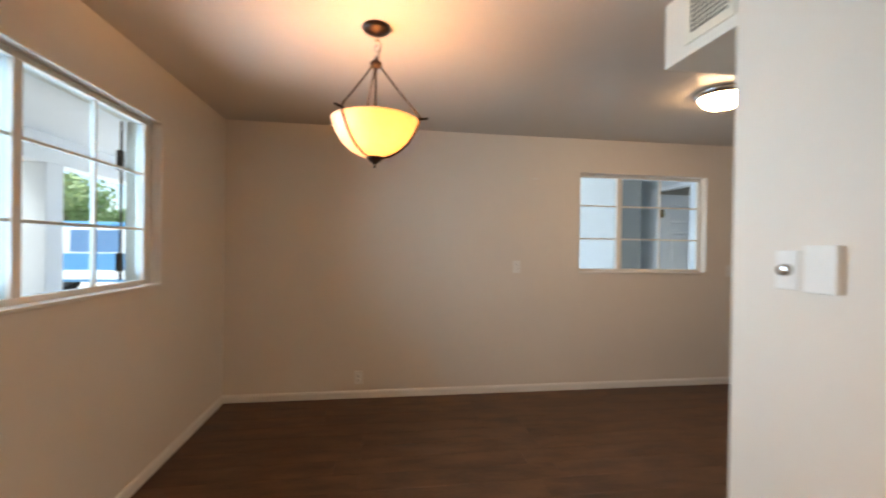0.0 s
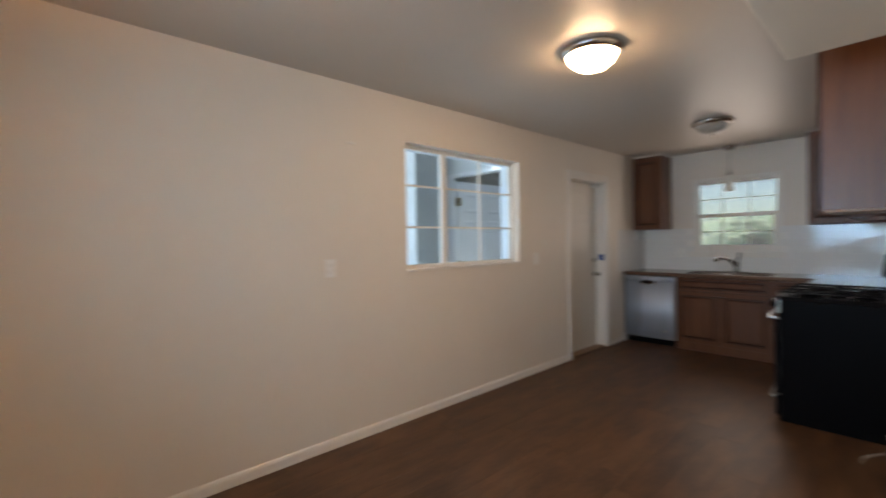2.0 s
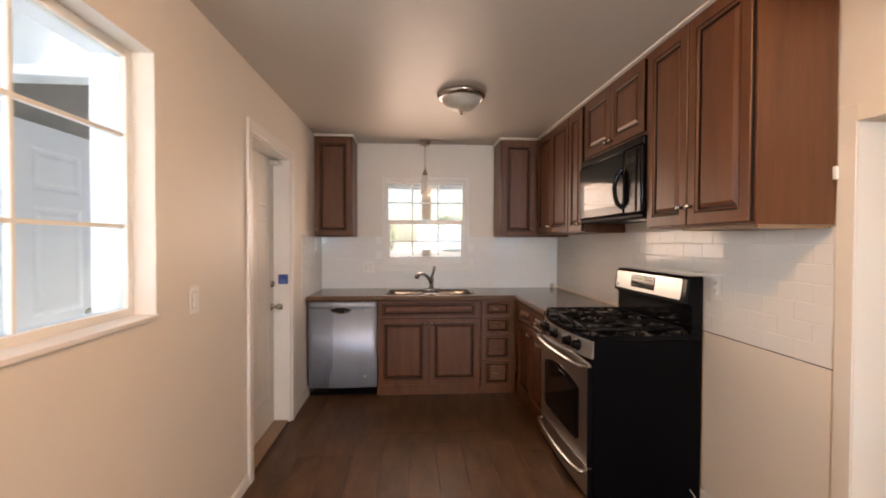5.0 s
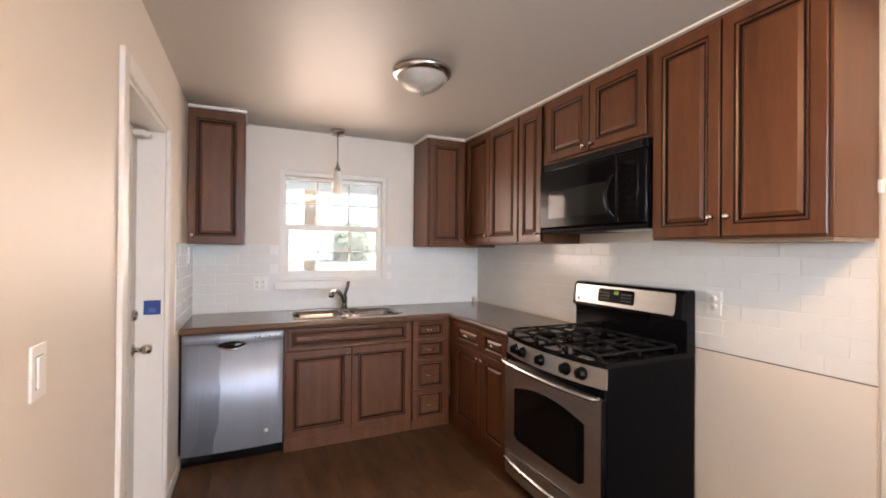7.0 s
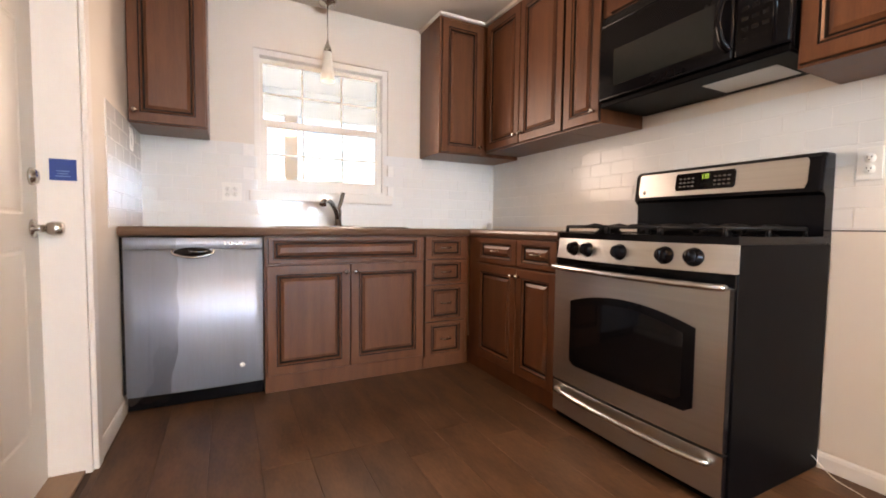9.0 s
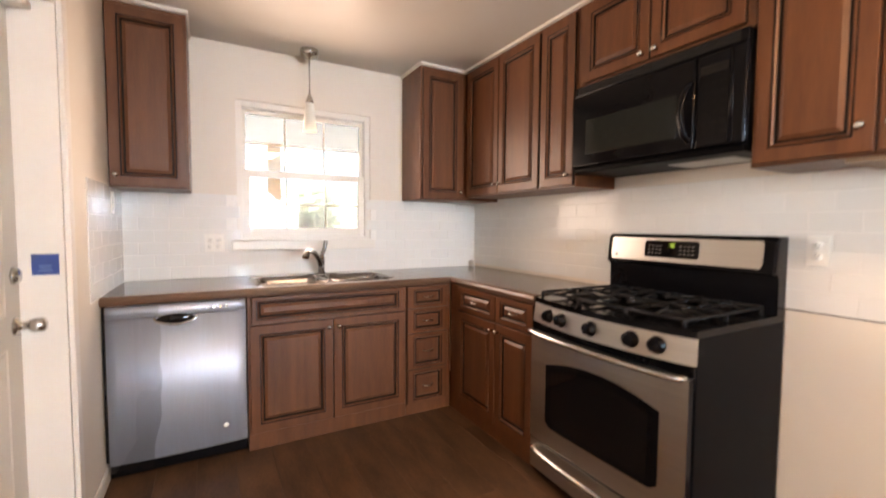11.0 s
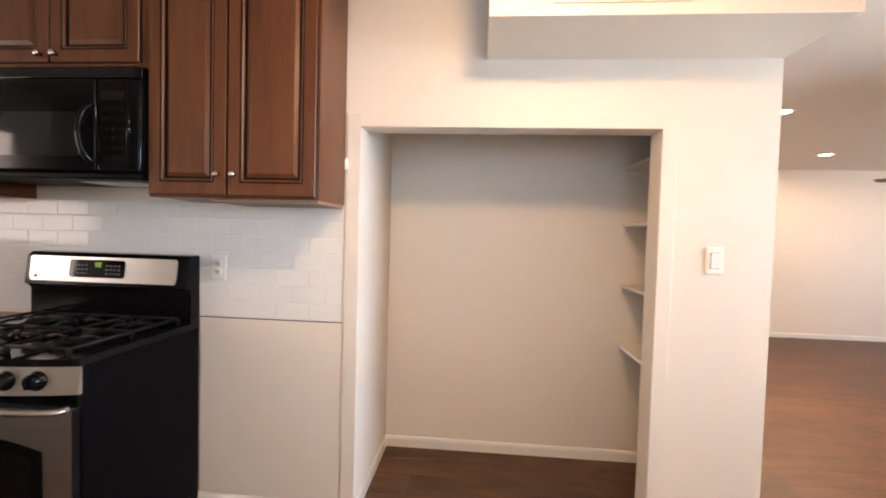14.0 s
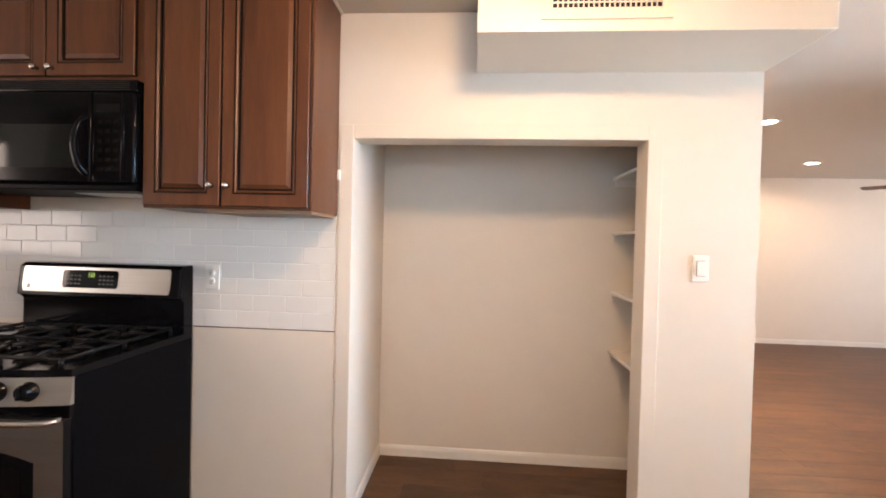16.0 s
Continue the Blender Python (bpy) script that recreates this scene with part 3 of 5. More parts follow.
def cabinet(name, x0, x1, y0, y1, z0, z1, label, group):
    c = thing(name, ((x0 + x1) / 2, (y0 + y1) / 2, z0), label, "cabinet", group)
    part("body", cuboid(x0, x1, y0, y1, z0, z1, 0.0015), M_WOOD, c)
    return c

UP = "wall cabinets"
YF = 2.276   # carcass front of the south wall cabinets; doors stand 19 mm proud
west, north_, up_ = Vector((-1, 0, 0)), Vector((0, 1, 0)), Vector((0, 0, 1))
sn = (0, 1, 0)
cA = cabinet("wall_cabinet", 3.912, 4.622, YS + 0.008, YF, 1.492, 2.440, "tall brown raised-panel wall cabinet beside the microwave", UP)
front(cA, (4.612, YF, 1.502), west, sn, 0.325, 0.918, knob_at=(0.295, 0.082))
front(cA, (4.279, YF, 1.502), west, sn, 0.357, 0.918, knob_at=(0.030, 0.082))
part("light_rail", cuboid(3.918, 4.36, 1.97, 2.262, 1.478, 1.4915), M_RAIL, cA, "pale unfinished strip under the cabinet")
cB = cabinet("wall_cabinet", 4.624, 5.478, YS + 0.008, YF, 2.008, 2.440, "short brown wall cabinet above the microwave", UP)
front(cB, (5.43, YF, 2.026), west, sn, 0.385, 0.392, knob_at=(0.355, 0.030))
front(cB, (5.038, YF, 2.026), west, sn, 0.385, 0.392, knob_at=(0.030, 0.030))
cC = cabinet("wall_cabinet", 5.480, 5.756, YS + 0.008, YF, 1.492, 2.440, "narrow brown raised-panel wall cabinet", UP)
front(cC, (5.750, YF, 1.502), west, sn, 0.262, 0.918, knob_at=(0.232, 0.055))
cD = cabinet("wall_cabinet", 5.758, 6.598, YS + 0.008, YF, 1.492, 2.440, "brown double-door wall cabinet running into the corner", UP)
front(cD, (6.575, YF, 1.502), west, sn, 0.398, 0.918, knob_at=(0.370, 0.060))
front(cD, (6.170, YF, 1.502), west, sn, 0.402, 0.918, knob_at=(0.030, 0.060))
en = (-1, 0, 0)
cE = cabinet("wall_cabinet", 6.622, XE - 0.008, YS + 0.012, 2.665, 1.470, 2.440, "brown corner wall cabinet beside the window", UP)
front(cE, (6.622, 2.650, 1.478), (0, -1, 0), en, 0.335, 0.942, knob_at=(0.312, 0.055))
cL = cabinet("wall_cabinet", 6.622, XE - 0.008, 4.128, YN - 0.004, 1.468, 2.440, "narrow brown wall cabinet in the corner by the door", UP)
front(cL, (6.622, 4.492, 1.476), (0, -1, 0), en, 0.356, 0.942, knob_at=(0.030, 0.055))
bm = bmesh.new()
for x0, x1, y0, y1 in ((3.906, 6.60, 2.268, 2.300), (6.598, 6.628, 2.300, 2.672), (6.606, XE, 2.660, 2.676), (6.598, 6.628, 4.118, 4.495), (6.622, XE, 4.116, 4.130), (3.902, 3.914, YS, 2.268)):
    box(bm, x0, x1, y0, y1, 2.4405, 2.4640, 0.003)
structure("trim_cabinet_top", bm, M_TRIM, "thin white caulked strip between cabinets and ceiling", "trim")

LOW = "base cabinets"
XF = 6.329   # carcass front of the east run
sinkcab = cabinet("sink_cabinet", XF, XE - 0.01, 2.910, 3.862, 0.0, 0.872, "brown sink base cabinet with two doors and a false front", LOW)
front(sinkcab, (XF, 3.842, 0.722), (0, -1, 0), en, 0.900, 0.146, fr=0.030, name="false_front", rail=0.024)
front(sinkcab, (XF, 3.852, 0.098), (0, -1, 0), en, 0.459, 0.612, knob_at=(0.432, 0.566))
front(sinkcab, (XF, 3.390, 0.098), (0, -1, 0), en, 0.472, 0.612, knob_at=(0.027, 0.566))
YB = 2.566   # carcass front of the south base run
dcab = cabinet("drawer_cabinet", XF, XE - 0.01, YB + 0.004, 2.908, 0.0, 0.872, "narrow brown base cabinet with four drawers", LOW)
for z, h in ((0.724, 0.144), (0.556, 0.164), (0.312, 0.240), (0.078, 0.230)):
    front(dcab, (XF, 2.904, z), (0, -1, 0), en, 0.304, h, fr=0.050, name="drawer_front", pull_at=(0.152, h / 2), rail=0.024)
scab = cabinet("base_cabinet", 5.447, 6.327, YS + 0.012, YB, 0.0, 0.872, "brown base cabinet with two drawers beside the range", LOW)
for x, w in ((6.205, 0.422), (5.778, 0.325)):
    front(scab, (x, YB, 0.716), west, sn, w, 0.150, fr=0.052, name="drawer_front", pull_at=(w / 2, 0.075), rail=0.028)
front(scab, (6.205, YB, 0.098), west, sn, 0.422, 0.606, knob_at=(0.395, 0.560))
front(scab, (5.778, YB, 0.098), west, sn, 0.325, 0.606, knob_at=(0.027, 0.560))

# counter: L-shaped stone top with a rounded wooden-brown nosing, cut out for the sink
CT = thing("countertop", (6.64, 3.2, 0.873), "brown speckled L-shaped countertop with a rounded edge", "countertop")
bm = bmesh.new()
for x0, x1, y0, y1 in ((6.318, 6.44, 2.562, YN - 0.003), (6.84, XE - 0.003, 2.562, YN - 0.003), (6.44, 6.84, 3.80, YN - 0.003), (6.44, 6.84, 2.562, 2.94), (5.447, XE - 0.003, YS + 0.011, 2.562)):
    box(bm, x0, x1, y0, y1, 0.8735, 0.920)
bmesh.ops.remove_doubles(bm, verts=bm.verts, dist=0.0005)
part("top", bm, M_COUNTER, CT)
def nosing(p, q, n):
    p, q, n = Vector(p), Vector(q), Vector(n)
    prof = [(0, 0), (0.016, 0.002), (0.024, 0.012), (0.026, 0.026), (0.021, 0.040), (0.010, 0.0465), (0, 0.047)]
    return prism(bmesh.new(), [p + n * a + Vector((0, 0, b)) for a, b in prof], q - p)
part("nosing", nosing((6.318, 2.587, 0.8733), (6.318, YN - 0.003, 0.8733), (-1, 0, 0)), M_EDGE, CT, "rounded brown front edge")
part("nosing", nosing((5.447, 2.562, 0.8733), (6.318, 2.562, 0.8733), (0, 1, 0)), M_EDGE, CT, "rounded brown front edge")

# double sink
SK = thing("sink", (6.64, 3.37, 0.92), "double-bowl stainless steel drop-in sink in the countertop", "sink")
bm = bmesh.new()
def rounded(x0, x1, y0, y1, r, z, n=5):
    pts = []
    for cx, cy, a0 in ((x1 - r, y1 - r, 0), (x0 + r, y1 - r, 90), (x0 + r, y0 + r, 180), (x1 - r, y0 + r, 270)):
        pts += [Vector((cx + r * math.cos(radians(a0 + 90 * i / n)), cy + r * math.sin(radians(a0 + 90 * i / n)), z)) for i in range(n + 1)]
    return pts
def loft(bm, loops, cap=True):
    vs = [[bm.verts.new(p) for p in lp] for lp in loops]
    for a, b in zip(vs, vs[1:]):
        for i in range(len(a)):
            j = (i + 1) % len(a)
            f = bm.faces.new((a[i], a[j], b[j], b[i]))
            f.smooth = True
    if cap:
        bm.faces.new(vs[-1])
    return bm
def bowl(y0, y1):
    bm = bmesh.new()
    return loft(bm, [rounded(6.425, 6.795, y0 - 0.018, y1 + 0.018, 0.075, 0.9205), rounded(6.43, 6.79, y0 - 0.012, y1 + 0.012, 0.075, 0.927), rounded(6.445, 6.775, y0, y1, 0.07, 0.925),
                     rounded(6.455, 6.765, y0 + 0.01, y1 - 0.01, 0.065, 0.90), rounded(6.47, 6.75, y0 + 0.025, y1 - 0.025, 0.06, 0.76), rounded(6.50, 6.72, y0 + 0.05, y1 - 0.05, 0.05, 0.745)])
part("bowl", bowl(3.385, 3.785), M_SINK, SK)
part("bowl", bowl(2.965, 3.345), M_SINK, SK)
part("rim", cuboid(6.786, 6.862, 2.935, 3.805, 0.9203, 0.926, 0.0025), M_STEEL, SK)
for y in (3.585, 3.155):
    part("drain", lathe(bmesh.new(), [(0, 0.004), (0.02, 0.003), (0.032, 0.005), (0.04, 0.001), (0.04, -0.002)], (6.61, y, 0.746), seg=20), M_CHROME, SK)
FA = thing("faucet", (6.822, 3.345, 0.926), "brushed steel single-lever kitchen faucet on the sink", "faucet")
part("base", lathe(bmesh.new(), [(0, 0), (0.034, 0), (0.034, 0.008), (0.024, 0.016), (0.022, 0.075), (0.025, 0.09), (0.023, 0.115), (0.012, 0.128), (0, 0.13)], (6.822, 3.345, 0.926), seg=20), M_FAUCET, FA)
part("spout", tube(bmesh.new(), curve_pts([(6.815, 3.35, 0.985), (6.775, 3.375, 1.040), (6.715, 3.415, 1.082), (6.645, 3.455, 1.098), (6.60, 3.482, 1.092)], 6), 0.0168, 12), M_FAUCET, FA)
part("spray_head", tube(bmesh.new(), [(6.606, 3.478, 1.094), (6.59, 3.488, 1.088), (6.572, 3.498, 1.075), (6.566, 3.501, 1.062)], 0.0225, 12), M_FAUCET, FA)
part("lever", tube(bmesh.new(), curve_pts([(6.822, 3.345, 1.04), (6.818, 3.335, 1.075), (6.815, 3.322, 1.115), (6.82, 3.312, 1.162)], 5), 0.0155, 10, flat=0.7), M_FAUCET, FA)
part("deck_plate", cuboid(6.795, 6.85, 3.24, 3.45, 0.926, 0.931, 0.002), M_FAUCET, FA)

# dishwasher
DW = thing("dishwasher", (6.6, 4.17, 0), "stainless steel dishwasher with a pocket handle under the counter", "dishwasher")
part("body", cuboid(6.36, XE - 0.02, 3.872, 4.488, 0.1, 0.868), M_BLACKM, DW)
bm = bmesh.new()
seg = 14
def bowed(y):
    k = (y - 4.176) / 0.306
    return 6.318 - 0.012 * (1 - k * k)
ys = [3.870 + 0.612 * i / seg for i in range(seg + 1)]
def skin(bm, z0, z1, off=0.0, back=6.36):
    a = [[bm.verts.new((bowed(y) + off, y, z)) for y in ys] for z in (z0, z1)]
    c = [[bm.verts.new((back, y, z)) for y in ys] for z in (z0, z1)]
    for i in range(seg):
        bm.faces.new((a[0][i], a[0][i + 1], a[1][i + 1], a[1][i])).smooth = True
        bm.faces.new((a[1][i], a[1][i + 1], c[1][i + 1], c[1][i]))
        bm.faces.new((a[0][i], a[0][i + 1], c[0][i + 1], c[0][i]))
    for i in (0, seg):
        bm.faces.new((a[0][i], a[1][i], c[1][i], c[0][i]))
    return bm
ddoor = part("door", skin(bm, 0.085, 0.805), M_STEEL_DW, DW)
part("control_strip", skin(bmesh.new(), 0.808, 0.866), M_STEEL_DW, DW, "steel strip with small buttons")
bm = bmesh.new()
lathe(bm, [(0.0, 0), (0.086, 0), (0.082, 0.010), (0.066, 0.016), (0, 0.018)], (bowed(4.19) + 0.004, 4.192, 0.792), (-1, 0, 0), 24)
for v in bm.verts:
    v.co.z = 0.792 + (v.co.z - 0.792) * 0.30
part("handle_pocket", bm, M_DARKGLASS, ddoor, "dark scooped pocket handle")
bm = tube(bmesh.new(), curve_pts([(6.302, 4.284, 0.806), (6.294, 4.272, 0.784), (6.289, 4.192, 0.766), (6.294, 4.112, 0.784), (6.302, 4.100, 0.806)], 6), 0.006, 8)
part("handle_lip", bm, M_CHROME, ddoor)
for i in range(5):
    part("button", cuboid(bowed(4.0) - 0.002, bowed(4.0) + 0.004, 3.955 + i * 0.030, 3.968 + i * 0.030, 0.830, 0.843, 0.001), M_BLACK if i == 4 else M_CHROME, DW)
part("badge", lathe(bmesh.new(), [(0, 0.002), (0.013, 0.002), (0.014, 0)], (bowed(3.975) - 0.0005, 3.975, 0.185), (-1, 0, 0), 16), M_WHITE, DW, "small round maker's badge")
# clear protective film, still on part of the door, its lower corner torn and hanging
rows = []
for i in range(15):
    z = 0.866 - 0.806 * i / 14
    edge = 4.262 + 0.045 * max(0, i - 9) / 5 + 0.006 * math.sin(i * 1.7)
    low = 0.018 * (i > 11) * math.sin(i * 2.1)
    rows.append([(bowed(min(y, 4.482)) - 0.0022 - 0.003 * abs(math.sin(i * 0.9 + k * 1.3)) * (i > 10), y, z + low * (k % 2)) for k, y in enumerate(edge + (4.489 - edge) * j / 6 for j in range(7))])
bm = bmesh.new()
grid = [[bm.verts.new(p) for p in r] for r in rows]
for a, b in zip(grid, grid[1:]):
    for k in range(6):
        bm.faces.new((a[k], a[k + 1], b[k + 1], b[k])).smooth = True
part("protective_film", bm, M_FILM, DW, "clear protective plastic film, torn at the foot")
part("toe_kick", cuboid(6.375, 6.40, 3.872, 4.488, 0.0, 0.084), M_BLACK, DW, "black toe kick")
part("side_strip", cuboid(6.33, 6.36, 4.484, 4.496, 0.10, 0.868), M_BLACKM, DW)


# ---- gas range ----
RX0, RX1, RYB, RYF = 4.618, 5.436, YS + 0.015, 2.575
RG = thing("gas_range", (5.02, 2.25, 0), "stainless and black freestanding gas range with five knobs", "range")
bm = bmesh.new()
box(bm, RX0, RX1, RYB, RYF, 0.005, 0.888, 0.004)
part("body", bm, M_BLACKM, RG, "black enamelled side panels")
for x in (RX0 + 0.05, RX1 - 0.05):
    for y in (RYB + 0.06, RYF - 0.06):
        part("foot", lathe(bmesh.new(), [(0, 0), (0.018, 0), (0.018, 0.012), (0.010, 0.016), (0.010, 0.05)], (x, y, 0.0), seg=12), M_BLACKM, RG)
def bow(x, y, depth):
    k = (x - (RX0 + RX1) / 2) / ((RX1 - RX0) / 2)
    return y + depth * (1 - k * k)
def bowed_front(bm, x0, x1, z0, z1, y, depth, back, tilt=0.0, n=14, mat=0, end=0):
    """A front that bulges outwards in plan, from the plane back."""
    xs = [x0 + (x1 - x0) * i / n for i in range(n + 1)]
    a = [[bm.verts.new((x, bow(x, y, depth) - (tilt if z == z1 else 0), z)) for x in xs] for z in (z0, z1)]
    c = [[bm.verts.new((x, back, z)) for x in xs] for z in (z0, z1)]
    for i in range(n):
        for f in (bm.faces.new((a[0][i], a[0][i + 1], a[1][i + 1], a[1][i])), bm.faces.new((a[1][i], a[1][i + 1], c[1][i + 1], c[1][i])), bm.faces.new((a[0][i], a[0][i + 1], c[0][i + 1], c[0][i]))):
            f.material_index = mat
    for i in (0, n):
        bm.faces.new((a[0][i], a[1][i], c[1][i], c[0][i])).material_index = end
    return bm
# cooktop with raised rim
bm = bowed_front(bmesh.new(), RX0, RX1, 0.889, 0.915, 2.582, 0.052, RYB)
part("cooktop", bm, M_BLACK, RG, "glossy black cooktop")
part("control_panel", bowed_front(bmesh.new(), RX0 - 0.002, RX1 + 0.002, 0.795, 0.8885, 2.592, 0.055, RYF + 0.001, 0.012), M_STEEL, RG, "stainless control panel")
for x, z in ((5.297, 0.843), (5.204, 0.843), (5.027, 0.843), (4.840, 0.843), (4.742, 0.843)):
    y = bow(x, 2.592, 0.055) - 0.007
    k = part("knob", lathe(bmesh.new(), [(0, -0.01), (0.033, -0.01), (0.033, 0.004), (0.026, 0.008), (0.025, 0.026), (0.022, 0.031), (0, 0.032)], (x, y, z), (0, 1, 0.15), 22), M_BLACK, RG, "black control knob")
    part("grip", cuboid(x - 0.006, x + 0.006, y + 0.028, y + 0.041, z - 0.018, z + 0.024, 0.003), M_BLACK, k)
part("vent_gap", cuboid(RX0 + 0.003, RX1 - 0.003, RYF + 0.001, 2.588, 0.748, 0.795), M_BLACK, RG)
odoor = part("oven_door", bowed_front(bmesh.new(), RX0 + 0.006, RX1 - 0.006, 0.204, 0.746, 2.607, 0.012, RYF + 0.001, end=1), [M_STEEL, M_BLACK], RG, "stainless oven door")
def arched(x0, x1, z0, z1, rise, r, y, n=20):
    """A pane with an arched head and rounded foot that follows the door's bow."""
    bm = bmesh.new()
    cols = []
    for i in range(n + 1):
        t = i / n
        x = x0 + (x1 - x0) * t
        d = min(x - x0, x1 - x)
        low = z0 + (r - math.sqrt(max(0, r * r - (r - d) ** 2)) if d < r else 0)
        top = z1 + rise * (1 - (2 * t - 1) ** 2)
        yb = bow(x, 2.607, 0.012) - 0.001
        cols.append([bm.verts.new(p) for p in ((x, yb, low), (x, bow(x, y, 0.012), low), (x, bow(x, y, 0.012), top), (x, yb, top))])
    for a, b in zip(cols, cols[1:]):
        for k in range(3):
            bm.faces.new((a[k], b[k], b[k + 1], a[k + 1]))
    for c in (cols[0], cols[-1]):
        bm.faces.new(c)
    return bm
part("window_surround", arched(4.725, 5.315, 0.300, 0.600, 0.050, 0.02, 2.6105), M_BLACK, odoor)
part("oven_window", arched(4.765, 5.275, 0.330, 0.575, 0.045, 0.02, 2.6135), M_DARKGLASS, odoor, "dark oven glass")
def bar_handle(parent, z, half, y0, out, drop=0.0):
    xm = (RX0 + RX1) / 2
    pts = curve_pts([(xm - half, y0, z - drop), (xm - half + 0.012, y0 + out * 0.6, z), (xm - half * 0.6, y0 + out, z), (xm, y0 + out * 1.15, z), (xm + half * 0.6, y0 + out, z), (xm + half - 0.012, y0 + out * 0.6, z), (xm + half, y0, z - drop)], 6)
    return part("handle", tube(bmesh.new(), pts, 0.0125, 12), M_CHROME, parent, "polished tubular handle")
bar_handle(odoor, 0.752, 0.388, 2.606, 0.060)
drw = part("drawer", bowed_front(bmesh.new(), RX0 + 0.006, RX1 - 0.006, 0.045, 0.192, 2.603, 0.012, RYF + 0.001, end=1), [M_STEEL, M_BLACK], RG, "stainless warming drawer")
bar_handle(drw, 0.160, 0.360, 2.604, 0.050)
part("kick_plate", cuboid(RX0 + 0.02, RX1 - 0.02, 2.50, 2.58, 0.012, 0.05), M_BLACKM, RG)
# backguard
bm = bmesh.new()
prof = [(RYB, 0.914), (RYB + 0.062, 0.914), (RYB + 0.062, 1.075), (RYB + 0.098, 1.085), (RYB + 0.082, 1.218), (RYB + 0.060, 1.236), (RYB, 1.238)]
prism(bm, [(RX0, y, z) for y, z in prof], (RX1 - RX0, 0, 0))
es = [e for e in bm.edges if abs(e.verts[0].co.x - e.verts[1].co.x) < 1e-6 and e.verts[0].co.z > 1.07 and e.verts[1].co.z > 1.07]
bmesh.ops.bevel(bm, geom=es, offset=0.012, segments=3, affect="EDGES", profile=0.5)
guard = part("backguard", bm, M_BLACK, RG, "glossy black backguard")
def on_guard(x, s, lift=0.0015):
    a, b = Vector((0, RYB + 0.098, 1.085)), Vector((0, RYB + 0.082, 1.218))
    nrm = Vector((0, 0.133, 0.016)).normalized()
    p = a + (b - a) * s + nrm * lift
    return (x, p.y, p.z)
part("steel_face", prism(bmesh.new(), [on_guard(x, s) for x, s in ((4.672, 0.12), (4.664, 0.30), (4.664, 0.92), (4.672, 1.0), (5.395, 1.0), (5.403, 0.92), (5.403, 0.30), (5.395, 0.12))], (0, 0.003, 0.0004)), M_STEEL, guard, "stainless fascia")
disp = part("display", prism(bmesh.new(), [on_guard(x, s, 0.0045) for x, s in ((4.930, 0.28), (4.922, 0.36), (4.922, 0.82), (4.93, 0.9), (5.190, 0.9), (5.198, 0.82), (5.198, 0.36), (5.19, 0.28))], (0, 0.003, 0.0004)), M_DARKGLASS, guard, "black clock display")
def digits(s0, s1, x_left, text):
    segs = {"1": "bc", "2": "abged", "3": "abgcd", "0": "abcdef", "5": "afgcd", "4": "fgbc"}
    bm = bmesh.new()
    w, g = 0.0095, 0.0135
    ln = lambda a, b: prism(bm, [on_guard(*q, 0.0080) for q in (a, (b[0], a[1]), b, (a[0], b[1]))], (0, 0.0006, 0))
    for i, ch in enumerate(text):
        x = x_left - i * g
        sm, t, h = (s0 + s1) / 2, 0.016, 0.0022
        for c in segs.get(ch, ""):
            ln(*{"a": ((x, s1 - t), (x - w, s1)), "g": ((x, sm - t / 2), (x - w, sm + t / 2)), "d": ((x, s0), (x - w, s0 + t)),
                 "f": ((x, sm), (x - h, s1)), "e": ((x, s0), (x - h, sm)), "b": ((x - w + h, sm), (x - w, s1)), "c": ((x - w + h, s0), (x - w, sm))}[c])
    return bm
part("clock_digits", digits(0.66, 0.82, 5.075, "130"), M_DIGITS, disp, "green clock digits")
for i in range(4):
    for s in (0.40, 0.54, 0.68):
        for xx in (5.178 - i * 0.020, 5.015 - i * 0.020):
            part("key", prism(bmesh.new(), [on_guard(a, b, 0.0078) for a, b in ((xx, s), (xx - 0.012, s), (xx - 0.012, s + 0.05), (xx, s + 0.05))], (0, 0.0004, 0)), M_PLATEMARK, disp)
part("badge", lathe(bmesh.new(), [(0, 0.002), (0.009, 0.002), (0.010, 0)], on_guard(5.37, 0.30, 0.004), (0, 1, 0.1), 14), M_CHROME, guard, "small round maker's badge")
# burners and continuous grates
def grate(x0, x1):
    y0, y1, z = RYB + 0.085, 2.575, 0.944
    bm = bmesh.new()
    r = 0.0078
    tube(bm, [(x0, y0, z), (x1, y0, z), (x1, y1, z), (x0, y1, z), (x0, y0, z + 0.0001)], r, 6)
    ym = (y0 + y1) / 2
    tube(bm, [(x0, ym, z), (x1, ym, z)], r, 6)
    xm = (x0 + x1) / 2
    for yc in ((y0 + ym) / 2, (y1 + ym) / 2):
        for dx, dy in ((1, 0), (-1, 0), (0, 1), (0, -1)):
            q = (xm + dx * (x1 - x0) / 2, yc + dy * (ym - y0) / 2, z)
            p = (xm + dx * 0.028, yc + dy * 0.028, z + 0.004)
            tube(bm, [q, ((p[0] + q[0]) / 2, (p[1] + q[1]) / 2, z + 0.010), p], 0.0072, 6)
    for x in (x0, x1):
        for y in (y0, ym, y1):
            tube(bm, [(x, y, 0.916), (x, y, z)], r, 6)
    return bm
for x0, x1 in ((4.665, 4.895), (4.905, 5.145), (5.155, 5.390)):
    part("grate", grate(x0, x1), M_IRON, RG, "black cast-iron grate")
